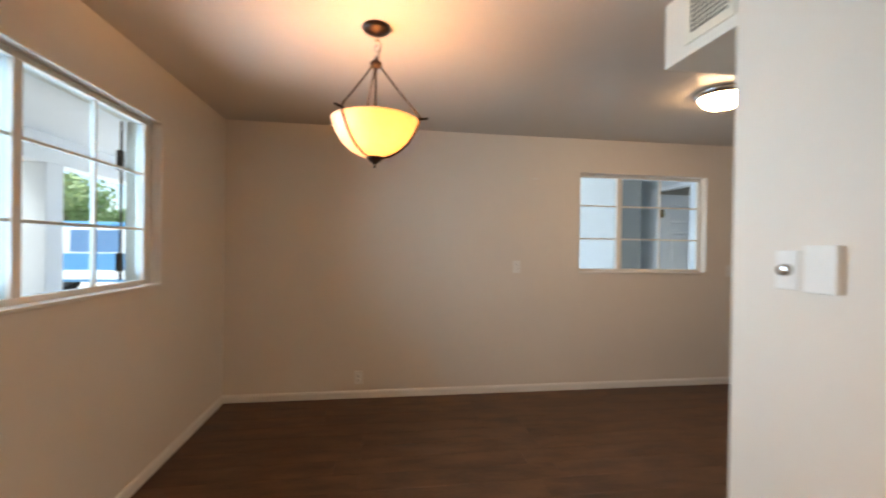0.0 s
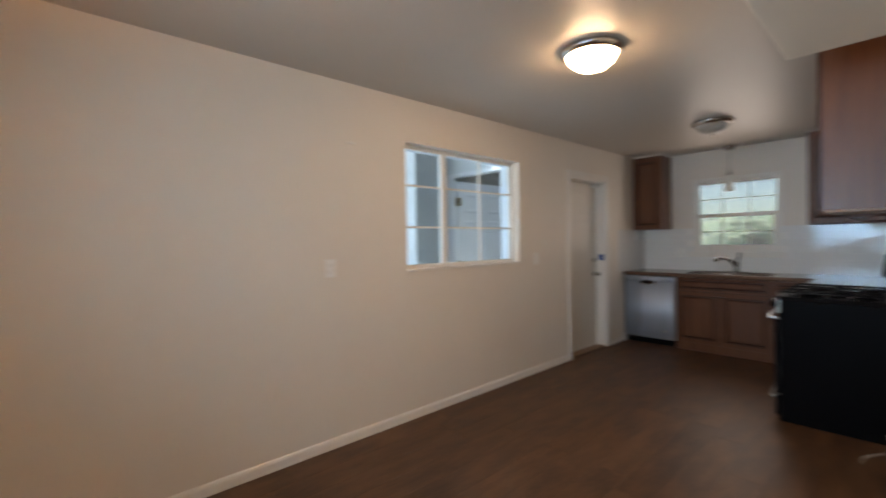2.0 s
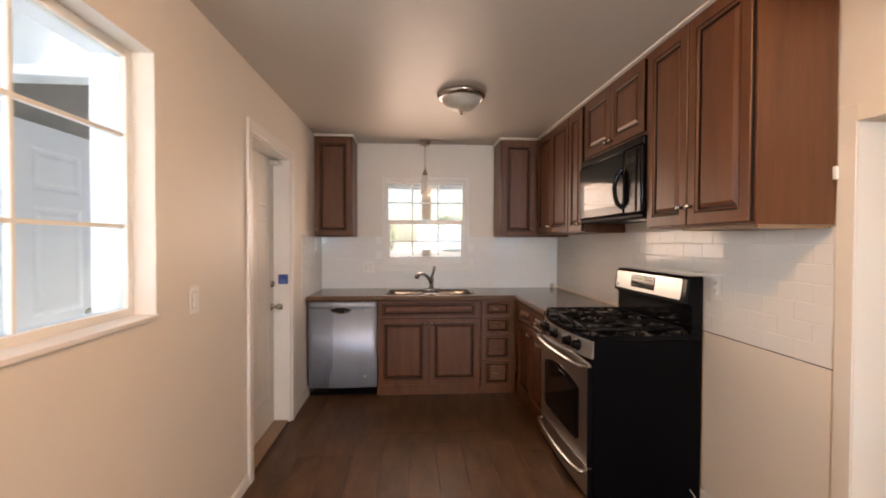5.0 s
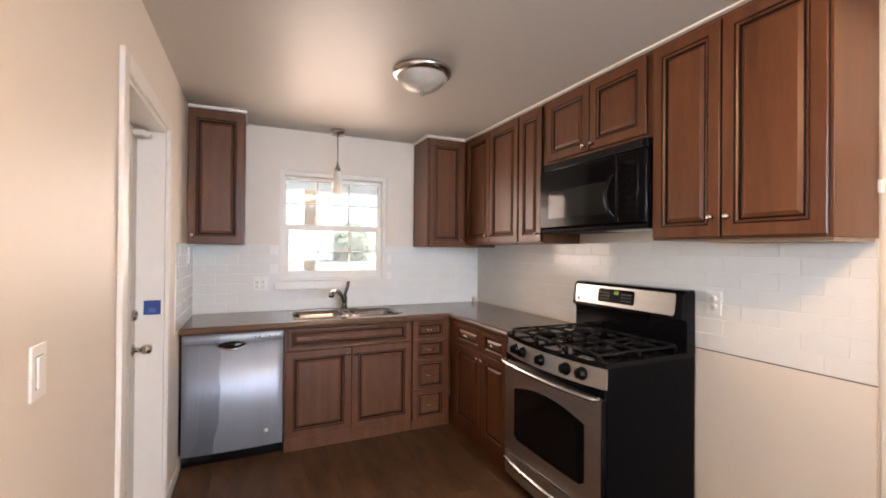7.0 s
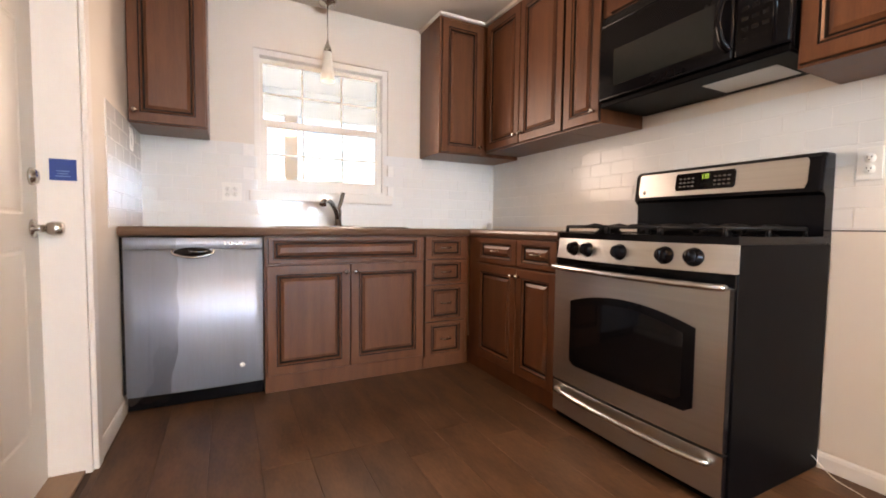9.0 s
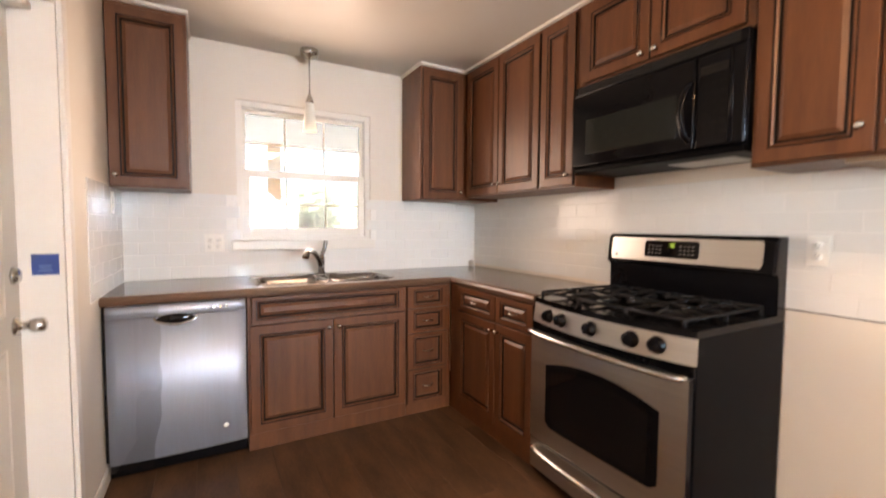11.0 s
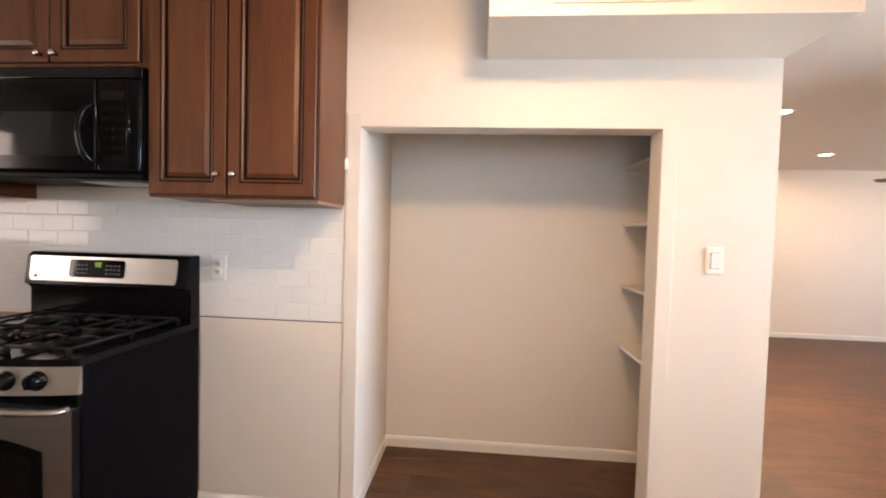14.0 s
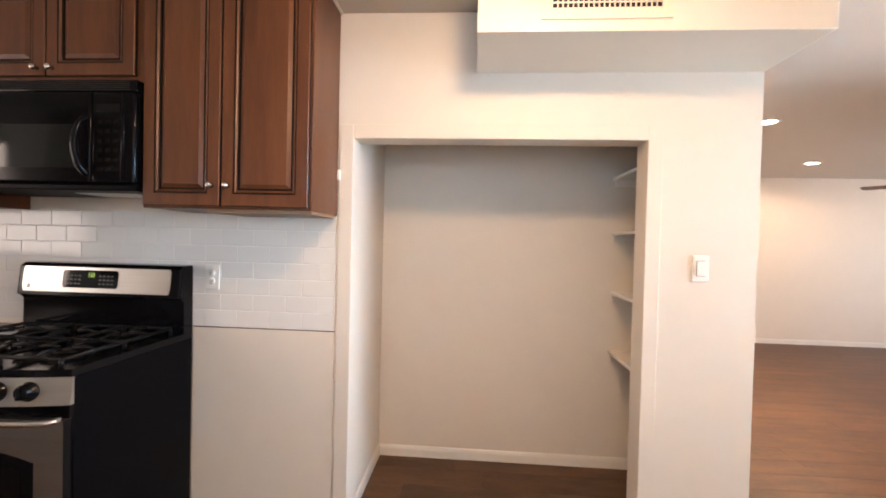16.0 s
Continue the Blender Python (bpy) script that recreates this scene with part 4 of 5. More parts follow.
for x, y, r in ((4.78, 2.14, 0.045), (4.78, 2.43, 0.052), (5.025, 2.29, 0.06), (5.27, 2.14, 0.045), (5.27, 2.43, 0.052)):
    bnr = part("burner", lathe(bmesh.new(), [(0, 0), (r + 0.02, 0), (r + 0.018, 0.005), (r, 0.008), (r, 0.014), (r - 0.006, 0.015), (0, 0.015)], (x, y, 0.9152), seg=24), M_BLACKM, RG)
    part("burner_cap", lathe(bmesh.new(), [(r - 0.008, 0.0), (r - 0.004, 0.003), (r - 0.007, 0.009), (r - 0.02, 0.011), (0, 0.0115)], (x, y, 0.9303), seg=24), M_IRON, bnr)
solid("gas_hose", tube(bmesh.new(), curve_pts([(4.612, 2.03, 0.07), (4.590, 2.015, 0.04), (4.54, 2.02, 0.008), (4.46, 2.05, 0.006), (4.38, 2.10, 0.006), (4.30, 2.13, 0.006), (4.22, 2.13, 0.006)], 8), 0.0018, 8),
      M_WHITE, "thin pale cord lying on the floor beside the range", "cord", base=(4.45, 2.05, 0.0))

# ---- microwave ----
MW = thing("microwave", (5.06, 2.1, 1.57), "black over-the-range microwave with a curved handle", "microwave")
MX0, MX1, MZ0, MZ1, MYF = 4.628, 5.468, 1.556, 2.004, 2.286
part("body", cuboid(MX0, MX1, YS + 0.012, MYF - 0.001, MZ0 + 0.012, MZ1, 0.003), M_BLACKM, MW)
mdoor = part("door", box(bmesh.new(), 4.815, MX1, MYF, MYF + 0.034, MZ0 + 0.028, MZ1 - 0.052, 0.010, seg=3), M_BLACK, MW, "glossy black door")
part("door_window", cuboid(4.888, 5.374, MYF + 0.0335, MYF + 0.0355, 1.644, 1.820, 0.0008), M_MESHGLASS, mdoor, "dark glass window")
part("window_border", cuboid(4.872, 5.39, MYF + 0.0325, MYF + 0.0345, 1.628, 1.836, 0.0008), M_BLACK, mdoor)
part("handle", tube(bmesh.new(), curve_pts([(4.832, MYF + 0.030, 1.622), (4.842, MYF + 0.058, 1.655), (4.850, MYF + 0.072, 1.735), (4.842, MYF + 0.058, 1.815), (4.832, MYF + 0.030, 1.848)], 6), 0.0125, 14, flat=1.5), M_BLACK, mdoor, "curved black handle")
cp = part("control_panel", box(bmesh.new(), MX0, 4.812, MYF, MYF + 0.032, MZ0 + 0.028, MZ1 - 0.052, 0.010, seg=3), M_BLACK, MW, "glossy black keypad panel")
part("clock_window", cuboid(4.690, 4.795, MYF + 0.0315, MYF + 0.033, 1.868, 1.902), M_DARKGLASS, cp)
for i in range(3):
    for j in range(6):
        part("key", cuboid(4.694 + i * 0.035, 4.718 + i * 0.035, MYF + 0.0315, MYF + 0.0332, 1.632 + j * 0.038, 1.648 + j * 0.038, 0.0006), M_KEY, cp)
part("edge_trim", tube(bmesh.new(), [(MX0 + 0.050, MYF + 0.0290, MZ0 + 0.040), (MX0 + 0.050, MYF + 0.0290, MZ1 - 0.064)], 0.0085, 12), M_BLACK, cp, "rounded glossy black ridge")
vt = part("vent_strip", cuboid(MX0, MX1, MYF, MYF + 0.022, MZ1 - 0.048, MZ1, 0.005), M_BLACK, MW)
# Thin dark bars paint the shade of the vent slots.
for i in range(5):
    part("slot", cuboid(MX0 + 0.03, MX1 - 0.03, MYF + 0.0215, MYF + 0.0235, MZ1 - 0.043 + i * 0.008, MZ1 - 0.040 + i * 0.008), M_DARK, vt)
part("underside", cuboid(MX0 + 0.004, MX1 - 0.004, YS + 0.02, MYF + 0.02, MZ0, MZ0 + 0.026, 0.006), M_BLACKM, MW)
part("grease_filter", cuboid(4.72, 5.0, 2.02, 2.20, MZ0 - 0.002, MZ0 + 0.001), M_STEEL, MW)

# ---- lights ----
PD = thing("pendant_light", (0.742, 2.722, 1.75), "bronze bowl pendant with lit amber glass on a short chain", "lamp")
px, py = 0.742, 2.722
part("canopy", lathe(bmesh.new(), [(0, 2.44), (0.066, 2.44), (0.068, 2.43), (0.058, 2.415), (0.03, 2.405), (0.012, 2.398), (0, 2.396)], (px, py, 0), seg=28), M_BRONZE, PD, "dark bronze ceiling canopy")
for i in range(5):
    z = 2.385 - i * 0.026
    a = math.pi / 2 * (i % 2)
    u = Vector((math.cos(a), math.sin(a), 0))
    pts = [Vector((px, py, z)) + u * (0.009 * math.cos(t)) + Vector((0, 0, 0.019 * math.sin(t))) for t in [2 * math.pi * k / 12 for k in range(13)]]
    part("chain_link", tube(bmesh.new(), pts, 0.0024, 6), M_NICKEL, PD)
part("cord", tube(bmesh.new(), curve_pts([(px, py, 2.40), (px + 0.022, py, 2.35), (px + 0.010, py, 2.29), (px, py, 2.27)], 6), 0.0025, 6), M_BRONZE, PD)
part("hub", lathe(bmesh.new(), [(0, 2.285), (0.010, 2.283), (0.014, 2.272), (0.028, 2.266), (0.030, 2.252), (0.024, 2.242), (0.010, 2.238), (0, 2.236)], (px, py, 0), seg=24), M_BRONZE, PD, "dark bronze hub")
part("stem", tube(bmesh.new(), [(px, py, 2.24), (px, py, 1.80)], 0.006, 10), M_BRONZE, PD)
RB = 0.212
outer = [(0.030, 1.803), (0.075, 1.812), (0.120, 1.838), (0.160, 1.876), (0.192, 1.926), (RB - 0.002, 1.972), (RB, 1.984)]
inner = [(r - 0.005, z + 0.003) for r, z in outer[::-1]]
part("glass_bowl", lathe(bmesh.new(), [*outer, *inner, outer[0]], (px, py, 0), seg=48), M_AMBER, PD, "lit amber alabaster glass bowl")
part("finial", lathe(bmesh.new(), [(0, 1.752), (0.006, 1.754), (0.007, 1.762), (0.005, 1.770), (0.016, 1.776), (0.036, 1.790), (0.044, 1.806), (0.044, 1.811), (0, 1.812)], (px, py, 0), seg=24), M_BRONZE, PD, "dark bronze finial cup")
for deg in (-12, 108, 228):
    u = Vector((math.cos(radians(deg)), math.sin(radians(deg)), 0))
    c = Vector((px, py, 0))
    strap = [c + u * (r + 0.004) + Vector((0, 0, z - 0.002)) for r, z in outer]
    part("strap", tube(bmesh.new(), strap, 0.0055, 8), M_BRONZE, PD)
    part("arm", tube(bmesh.new(), curve_pts([c + u * 0.018 + Vector((0, 0, 2.250)), c + u * 0.115 + Vector((0, 0, 2.125)), c + u * (RB - 0.004) + Vector((0, 0, 2.012)), c + u * (RB + 0.004) + Vector((0, 0, 1.988))], 6), 0.0048, 8), M_BRONZE, PD)
    part("tip", tube(bmesh.new(), [c + u * (RB - 0.004) + Vector((0, 0, 1.990)), c + u * (RB + 0.030) + Vector((0, 0, 1.991)), c + u * (RB + 0.048) + Vector((0, 0, 1.994))], 0.0062, 8), M_BRONZE, PD)
for bx_, by_ in ((0.695, 2.645), (0.815, 2.685)):
    part("socket", lathe(bmesh.new(), [(0, 1.84), (0.014, 1.84), (0.014, 1.868), (0, 1.868)], (bx_, by_, 0), seg=14), M_BRONZE, PD)

def flush_light(x, y, glass, label, metal, r=0.165):
    H = ceiling_z(x)
    f = thing("ceiling_light", (x, y, H), label, "lamp", "flush ceiling lights")
    part("pan", lathe(bmesh.new(), [(0, 0), (r, 0), (r + 0.006, -0.008), (r + 0.004, -0.022), (r - 0.006, -0.034), (r - 0.018, -0.040), (r - 0.026, -0.040), (r - 0.028, -0.030)], (x, y, H - 0.0005), seg=40), metal, f, "brushed nickel pan with a rolled rim")
    part("glass_dome", lathe(bmesh.new(), [(r - 0.027, -0.034), (r - 0.034, -0.056), (r - 0.055, -0.084), (r - 0.090, -0.108), (0.03, -0.120), (0, -0.122)], (x, y, H), seg=40), glass, f, "frosted glass dome")
    part("finial", lathe(bmesh.new(), [(0, -0.146), (0.005, -0.144), (0.007, -0.136), (0.011, -0.128), (0.013, -0.120), (0, -0.119)], (x, y, H), seg=14), metal, f)
    return f
flush_light(3.045, 3.174, M_DOME_ON, "nickel flush ceiling light with a lit glass dome", M_NICKEL)
flush_light(5.385, 3.207, M_DOME_OFF, "nickel flush ceiling light with an unlit frosted dome", M_NICKEL)

SP = thing("mini_pendant", (6.815, 3.416, 1.91), "small brushed nickel pendant with a white cone shade over the sink", "lamp")
sx, sy = 6.815, 3.416
part("canopy", lathe(bmesh.new(), [(0, 2.464), (0.060, 2.464), (0.060, 2.436), (0.052, 2.415), (0.010, 2.411), (0.008, 2.40), (0, 2.40)], (sx, sy, 0), seg=28), M_NICKEL, SP)
part("rod", tube(bmesh.new(), [(sx, sy, 2.41), (sx, sy, 2.165)], 0.0042, 8), M_NICKEL, SP)
part("socket_cup", lathe(bmesh.new(), [(0, 2.185), (0.006, 2.184), (0.009, 2.165), (0.018, 2.145), (0.027, 2.120), (0.028, 2.104), (0, 2.104)], (sx, sy, 0), seg=24), M_NICKEL, SP)
part("shade", lathe(bmesh.new(), [(0.026, 2.108), (0.033, 2.04), (0.041, 1.97), (0.048, 1.912), (0.044, 1.912), (0.037, 1.97), (0.029, 2.04), (0.022, 2.108)], (sx, sy, 0), seg=32), M_SHADE, SP, "frosted white glass cone")

# Middle fixture is an unseen addition that houses the extra bulb.
for rx, ry in ((-0.81, -1.51), (0.85, -1.51), (0.85, 0.22)):
    rl = thing("recessed_or_added_light", (rx, ry, H), "lit white recessed ceiling downlight, two real and one added unseen", "lamp", "recessed lights")
    part("trim_ring", lathe(bmesh.new(), [(0.060, -0.001), (0.085, -0.006), (0.092, -0.001), (0.092, 0.0)], (rx, ry, H), seg=32), M_WHITE, rl)
    part("lens", lathe(bmesh.new(), [(0.062, -0.002), (0.03, -0.0045), (0, -0.005)], (rx, ry, H), seg=32), M_LED, rl, "glowing lens")

# ceiling fan in the living room
FN = thing("ceiling_fan", (-2.15, -1.45, H), "dark wooden ceiling fan at rest in the living room", "fan")
fc = Vector((-2.15, -1.45, 0))
part("canopy", lathe(bmesh.new(), [(0, 2.44), (0.07, 2.44), (0.06, 2.40), (0.02, 2.38), (0.012, 2.30), (0.0, 2.30)], fc, seg=20), M_BRONZE, FN)
part("motor", lathe(bmesh.new(), [(0, 2.30), (0.06, 2.30), (0.11, 2.275), (0.115, 2.21), (0.08, 2.17), (0, 2.165)], fc, seg=24), M_BRONZE, FN)
for k in range(5):
    a = radians(14 + 72 * k)
    u, w = Vector((math.cos(a), math.sin(a), 0)), Vector((-math.sin(a), math.cos(a), 0.2)).normalized()
    pts = [fc + u * r + w * s + Vector((0, 0, 2.205)) for r, s in ((0.20, -0.05), (0.62, -0.068), (0.66, -0.04), (0.66, 0.04), (0.62, 0.068), (0.20, 0.05))]
    bl = part("blade", prism(bmesh.new(), pts, (0, 0, 0.008)), M_WOOD, FN)
    part("blade_iron", tube(bmesh.new(), [fc + u * 0.10 + Vector((0, 0, 2.215)), fc + u * 0.24 + Vector((0, 0, 2.215))], 0.010, 8, flat=2.0), M_BRONZE, bl)

# ---- closet shelves ----
for z in (0.735, 1.10, 1.465, 1.80):
    sh = thing("closet_shelf", (2.27, 1.55, z), "white painted shelf on the closet side wall", "shelf", "closet shelves")
    part("board", cuboid(2.122, 2.415, 1.252, 1.80, z - 0.018, z, 0.002), M_TRIM, sh)
    part("cleat", cuboid(2.122, 2.40, 1.252, 1.27, z - 0.055, z - 0.0185), M_TRIM, sh)

# ---- vents, plates, small things ----
def grille(name, o, u, n, w, h, label, border=0.035):
    """A wall register: a pressed frame and a close grid of bars before a dark sheet for the shaded duct."""
    o, u, n = Vector(o), Vector(u), Vector(n)
    up = Vector((0, 0, 1))
    g = thing(name, o + u * w / 2, label, "vent", "air vents")
    def plate(bm, a0, a1, b0, b1, d0, d1):
        return prism(bm, [o + u * a + up * b + n * d0 for a, b in ((a0, b0), (a1, b0), (a1, b1), (a0, b1))], n * (d1 - d0))
    bm = bmesh.new()
    for a0, a1, b0, b1 in ((0, border, 0, h), (w - border, w, 0, h), (border, w - border, 0, border), (border, w - border, h - border, h)):
        plate(bm, a0, a1, b0, b1, 0, 0.007)
    part("frame", bm, M_VENT, g)
    part("duct", plate(bmesh.new(), border, w - border, border, h - border, 0.0004, 0.001), M_DARK, g)
    k = int((w - 2 * border) / 0.0185)
    for i in range(1, k):
        a = border + (w - 2 * border) * i / k
        part("slat", plate(bmesh.new(), a - 0.0022, a + 0.0022, border, h - border, 0.001, 0.006), M_VENT, g)
    k = int((h - 2 * border) / 0.0185)
    for i in range(1, k):
        b = border + (h - 2 * border) * i / k
        part("slat", plate(bmesh.new(), border, w - border, b - 0.0022, b + 0.0022, 0.0012, 0.0054), M_VENT, g)
    return g
grille("air_vent", (3.035, 2.331, 2.208), (-1, 0, 0), (0, 1, 0), 0.47, 0.205, "cream metal air return grille on the soffit", 0.040)
grille("air_vent", (1.999, 2.20, 2.208), (0, -1, 0), (-1, 0, 0), 0.25, 0.205, "cream metal air grille on the soffit end", 0.036)

def plate(name, c, u, n, kind, label, w=0.072, h=0.118, depth=0.006, gangs=1):
    """A wall plate with what sits in it: a rocker, a toggle, an outlet or a dimmer."""
    c, u, n, up = Vector(c), Vector(u), Vector(n), Vector((0, 0, 1))
    p = thing(name, c, label, name.split("_")[-1])
    def blk(bm, a0, a1, b0, b1, d0, d1):
        return prism(bm, [c + u * a + up * b + n * d0 for a, b in ((a0, b0), (a1, b0), (a1, b1), (a0, b1))], n * (d1 - d0))
    w = w + 0.046 * (gangs - 1)
    bm = blk(bmesh.new(), -w / 2, w / 2, -h / 2, h / 2, 0.0003, depth)
    bmesh.ops.bevel(bm, geom=[e for e in bm.edges], offset=min(0.0025, depth * 0.4), segments=2, affect="EDGES", profile=0.5)
    part("cover", bm, M_WHITE, p)
    for g in range(gangs):
        a = (g - (gangs - 1) / 2) * 0.046
        if kind == "rocker":
            part("rocker", blk(bmesh.new(), a - 0.0165, a + 0.0165, -0.033, 0.033, depth, depth + 0.005), M_WHITE, p)
            part("rocker_gap", blk(bmesh.new(), a - 0.0185, a + 0.0185, -0.035, 0.035, depth - 0.001, depth + 0.0006), M_PLATEMARK, p)
        elif kind == "outlet":
            for b in (-0.020, 0.020):
                s = part("socket", lathe(bmesh.new(), [(0, 0.004), (0.016, 0.004), (0.0172, 0)], c + u * a + up * b + n * depth, n, 18), M_WHITE, p)
                for da in (-0.006, 0.006):
                    part("slot", blk(bmesh.new(), a + da - 0.0011, a + da + 0.0011, b - 0.001, b + 0.008, depth + 0.0035, depth + 0.0046), M_PLATEMARK, s)
                part("slot", blk(bmesh.new(), a - 0.002, a + 0.002, b - 0.009, b - 0.005, depth + 0.0035, depth + 0.0046), M_PLATEMARK, s)
        elif kind == "toggle":
            part("toggle", blk(bmesh.new(), a - 0.005, a + 0.005, -0.002, 0.014, depth, depth + 0.012), M_WHITE, p)
        elif kind == "dimmer":
            part("dial", lathe(bmesh.new(), [(0.019, 0), (0.019, 0.008), (0.016, 0.020), (0.013, 0.0215), (0, 0.022)], c + n * depth, n, 24), M_NICKEL, p, "round dimmer dial")
        elif kind == "box":
            part("lever", blk(bmesh.new(), -0.006, 0.006, 0.018, 0.030, depth, depth + 0.004), M_WHITE, p)
    return p
S_ = (0, -1, 0)
plate("wall_outlet", (2.065, YN, 1.192), (1, 0, 0), S_, "outlet", "white outlet plate on the cream wall")
plate("wall_outlet", (0.60, YN, 0.185), (1, 0, 0), S_, "outlet", "white outlet plate low on the wall")
plate("light_switch", (4.345, YN, 1.165), (1, 0, 0), S_, "rocker", "white rocker switch beside the side window")
# Plate added at a pale patch of the tiles.
plate("light_switch", (6.66, YN - 0.0062, 1.385), (1, 0, 0), S_, "rocker", "white rocker plate on the tiles above the counter end")
plate("wall_outlet", (4.522, YS + 0.009, 1.183), (-1, 0, 0), (0, 1, 0), "outlet", "white outlet plate on the tiles beside the range")
plate("wall_outlet", (XE - 0.009, 4.008, 1.148), (0, 1, 0), (-1, 0, 0), "outlet", "white double outlet plate on the tiles", gangs=2)
plate("light_switch", (2.245, YS, 1.289), (-1, 0, 0), (0, 1, 0), "rocker", "white rocker switch beside the closet")
plate("dimmer_switch", (2.0, 1.745, 1.318), (0, -1, 0), (-1, 0, 0), "dimmer", "white dimmer plate with a round nickel dial")
plate("control_box", (2.0, 1.635, 1.325), (0, -1, 0), (-1, 0, 0), "box", "white square thermostat-like box on the wall", w=0.092, h=0.135, depth=0.022)
solid("wall_clip", cuboid(2.204, 2.271, YN - 0.012, YN - 0.0005, 2.028, 2.044, 0.003), M_TRIM, "small white clip high on the wall", "clip")
solid("cabinet_catch", cuboid(3.898, 3.911, YS + 0.011, YS + 0.024, 1.66, 1.71, 0.002), M_WHITE, "small white plastic catch at the cabinet side", "catch")
J = thing("glass_jar", (6.92, 2.02, 0.92), "small clear glass jar in the counter corner", "jar")
part("jar", lathe(bmesh.new(), [(0, 0), (0.020, 0), (0.022, 0.008), (0.022, 0.04), (0.018, 0.048), (0.015, 0.048), (0.015, 0.005), (0, 0.004)], (6.92, 2.02, 0.9203), seg=20), M_DOME_OFF, J)

# ---- outdoors ----
M_GROUND = material("dry_ground", (0.50, 0.46, 0.40), 0.9, vary=0.25, scale=0.8, bump=0.3, bump_scale=6)
M_ROAD = material("asphalt", (0.085, 0.085, 0.09), 0.85, vary=0.15, scale=1.5, bump=0.2, bump_scale=60)
M_CONC = material("concrete", (0.60, 0.585, 0.56), 0.8, vary=0.1, scale=2, bump=0.15, bump_scale=40)
M_STUCCO = material("white_stucco", (0.84, 0.85, 0.86), 0.85, vary=0.04, scale=2, bump=0.25, bump_scale=90)
# Grey stands for the shaded south face of the store wall.
M_STORE_SHADE = material("store_shade_stucco", (0.36, 0.385, 0.39), 0.85, vary=0.08, scale=3, bump=0.25, bump_scale=90)
M_PALE = material("pale_blue_paint", (0.64, 0.69, 0.71), 0.8, vary=0.04, scale=2, bump=0.15, bump_scale=90)
# Brown tone paints the shadow inside the store doorway.
M_DOORWAY_SHADE = material("doorway_shade_stucco", (0.36, 0.33, 0.30), 0.85, vary=0.1, scale=3, bump=0.2, bump_scale=90)
M_LEAF = material("leaves", (0.12, 0.22, 0.06), 0.6, vary=0.45, scale=2, per_object=0.15)
M_LEAF2 = material("pale_leaves", (0.22, 0.30, 0.12), 0.6, vary=0.45, scale=2, per_object=0.15)
# Leaf colour raised to carry the glare over the back yard.
M_LEAF3 = material("glare_paled_leaves", (0.42, 0.48, 0.32), 0.6, vary=0.35, scale=2, per_object=0.15)
M_BARK = material("bark", (0.14, 0.095, 0.065), 0.9, vary=0.3, scale=5, bump=0.4, bump_scale=20, stretch=(3, 3, 0.6))
M_PINE = material("timber_post", (0.64, 0.30, 0.08), 0.6, vary=0.15, scale=3, stretch=(6, 6, 0.6))
M_CARB = material("car_blue", (0.04, 0.24, 0.44), 0.25, vary=0.05, coat=0.5)
M_CARW = material("car_white", (0.72, 0.72, 0.70), 0.3, vary=0.04, coat=0.4)
M_CARG = material("tinted_glass", (0.09, 0.21, 0.36), 0.08, vary=0.1)
M_TYRE = material("tyre_rubber", (0.02, 0.02, 0.02), 0.8, vary=0.1)
M_TAIL = material("tail_lamp", (0.45, 0.03, 0.02), 0.25, vary=0.1)
M_TEAL = material("teal_cover", (0.10, 0.40, 0.38), 0.6, vary=0.1)

bm = bmesh.new()
q = 900
GZ = -0.25
vs = [bm.verts.new(p) for p in ((-q, -q, GZ), (q, -q, GZ), (q, q, GZ), (-q, q, GZ))]
bm.faces.new(vs)
structure("ground", bm, M_GROUND, "dry pale yard ground", "ground")
structure("road", cuboid(-33, -20, -200, 260, GZ - 0.1, GZ + 0.01), M_ROAD, "asphalt street past the front yard", "road")
structure("kerb", cuboid(-20, -19.8, -200, 260, GZ - 0.1, GZ + 0.14, 0.02), M_CONC, "concrete kerb", "kerb")
structure("kerb", cuboid(-33.2, -33, -200, 260, GZ - 0.1, GZ + 0.14, 0.02), M_CONC, "concrete kerb", "kerb")
structure("porch_slab", cuboid(-3.0, XW - 0.2, 0.47, 9.5, GZ - 0.1, -0.06), M_CONC, "concrete porch slab", "porch")
structure("porch_ceiling", cuboid(-3.0, XW - 0.2, 0.47, 9.5, 2.46, 2.58), M_STUCCO, "white porch ceiling", "ceiling")
structure("porch_beam", cuboid(-2.75, -2.55, 0.47, 9.5, 2.17, 2.46, 0.01), M_STUCCO, "white porch beam", "beam")
for y in (5.42, 0.9):
    solid("porch_post", cuboid(-2.76, -2.54, y, y + 0.24, -0.06, 2.17, 0.008), M_STUCCO, "white square porch post", "post", "porch posts", base=(-2.65, y, -0.06))
# black iron strap bar at the window's outer edge
WB = thing("shutter_bar", (-0.755, 3.44, 1.15), "black iron shutter bar outside the front window", "bar")
part("rod", tube(bmesh.new(), [(-0.757, 3.412, 1.15 + 0.0945 * i) for i in range(11)], 0.008, 8), M_BRONZE, WB)
for z0, z1 in ((1.20, 1.31), (1.80, 1.92)):
    part("keeper", cuboid(-0.772, -0.742, 3.386, 3.420, z0, z1, 0.004), M_BRONZE, WB)
structure("roof", cuboid(-4.6, XE + 0.5, -2.95, YN + 0.24, 2.6, 2.75), M_CONC, "flat roof slab over the rooms", "roof")

# covered side passage seen through the side window
# White stucco on this floor acts as a reflector for the store door.
structure("passage_floor", cuboid(XW - 0.2, 9.0, YN + 0.2, 9.5, GZ - 0.1, -0.065), M_STUCCO, "passage floor made pale to bounce light", "floor")
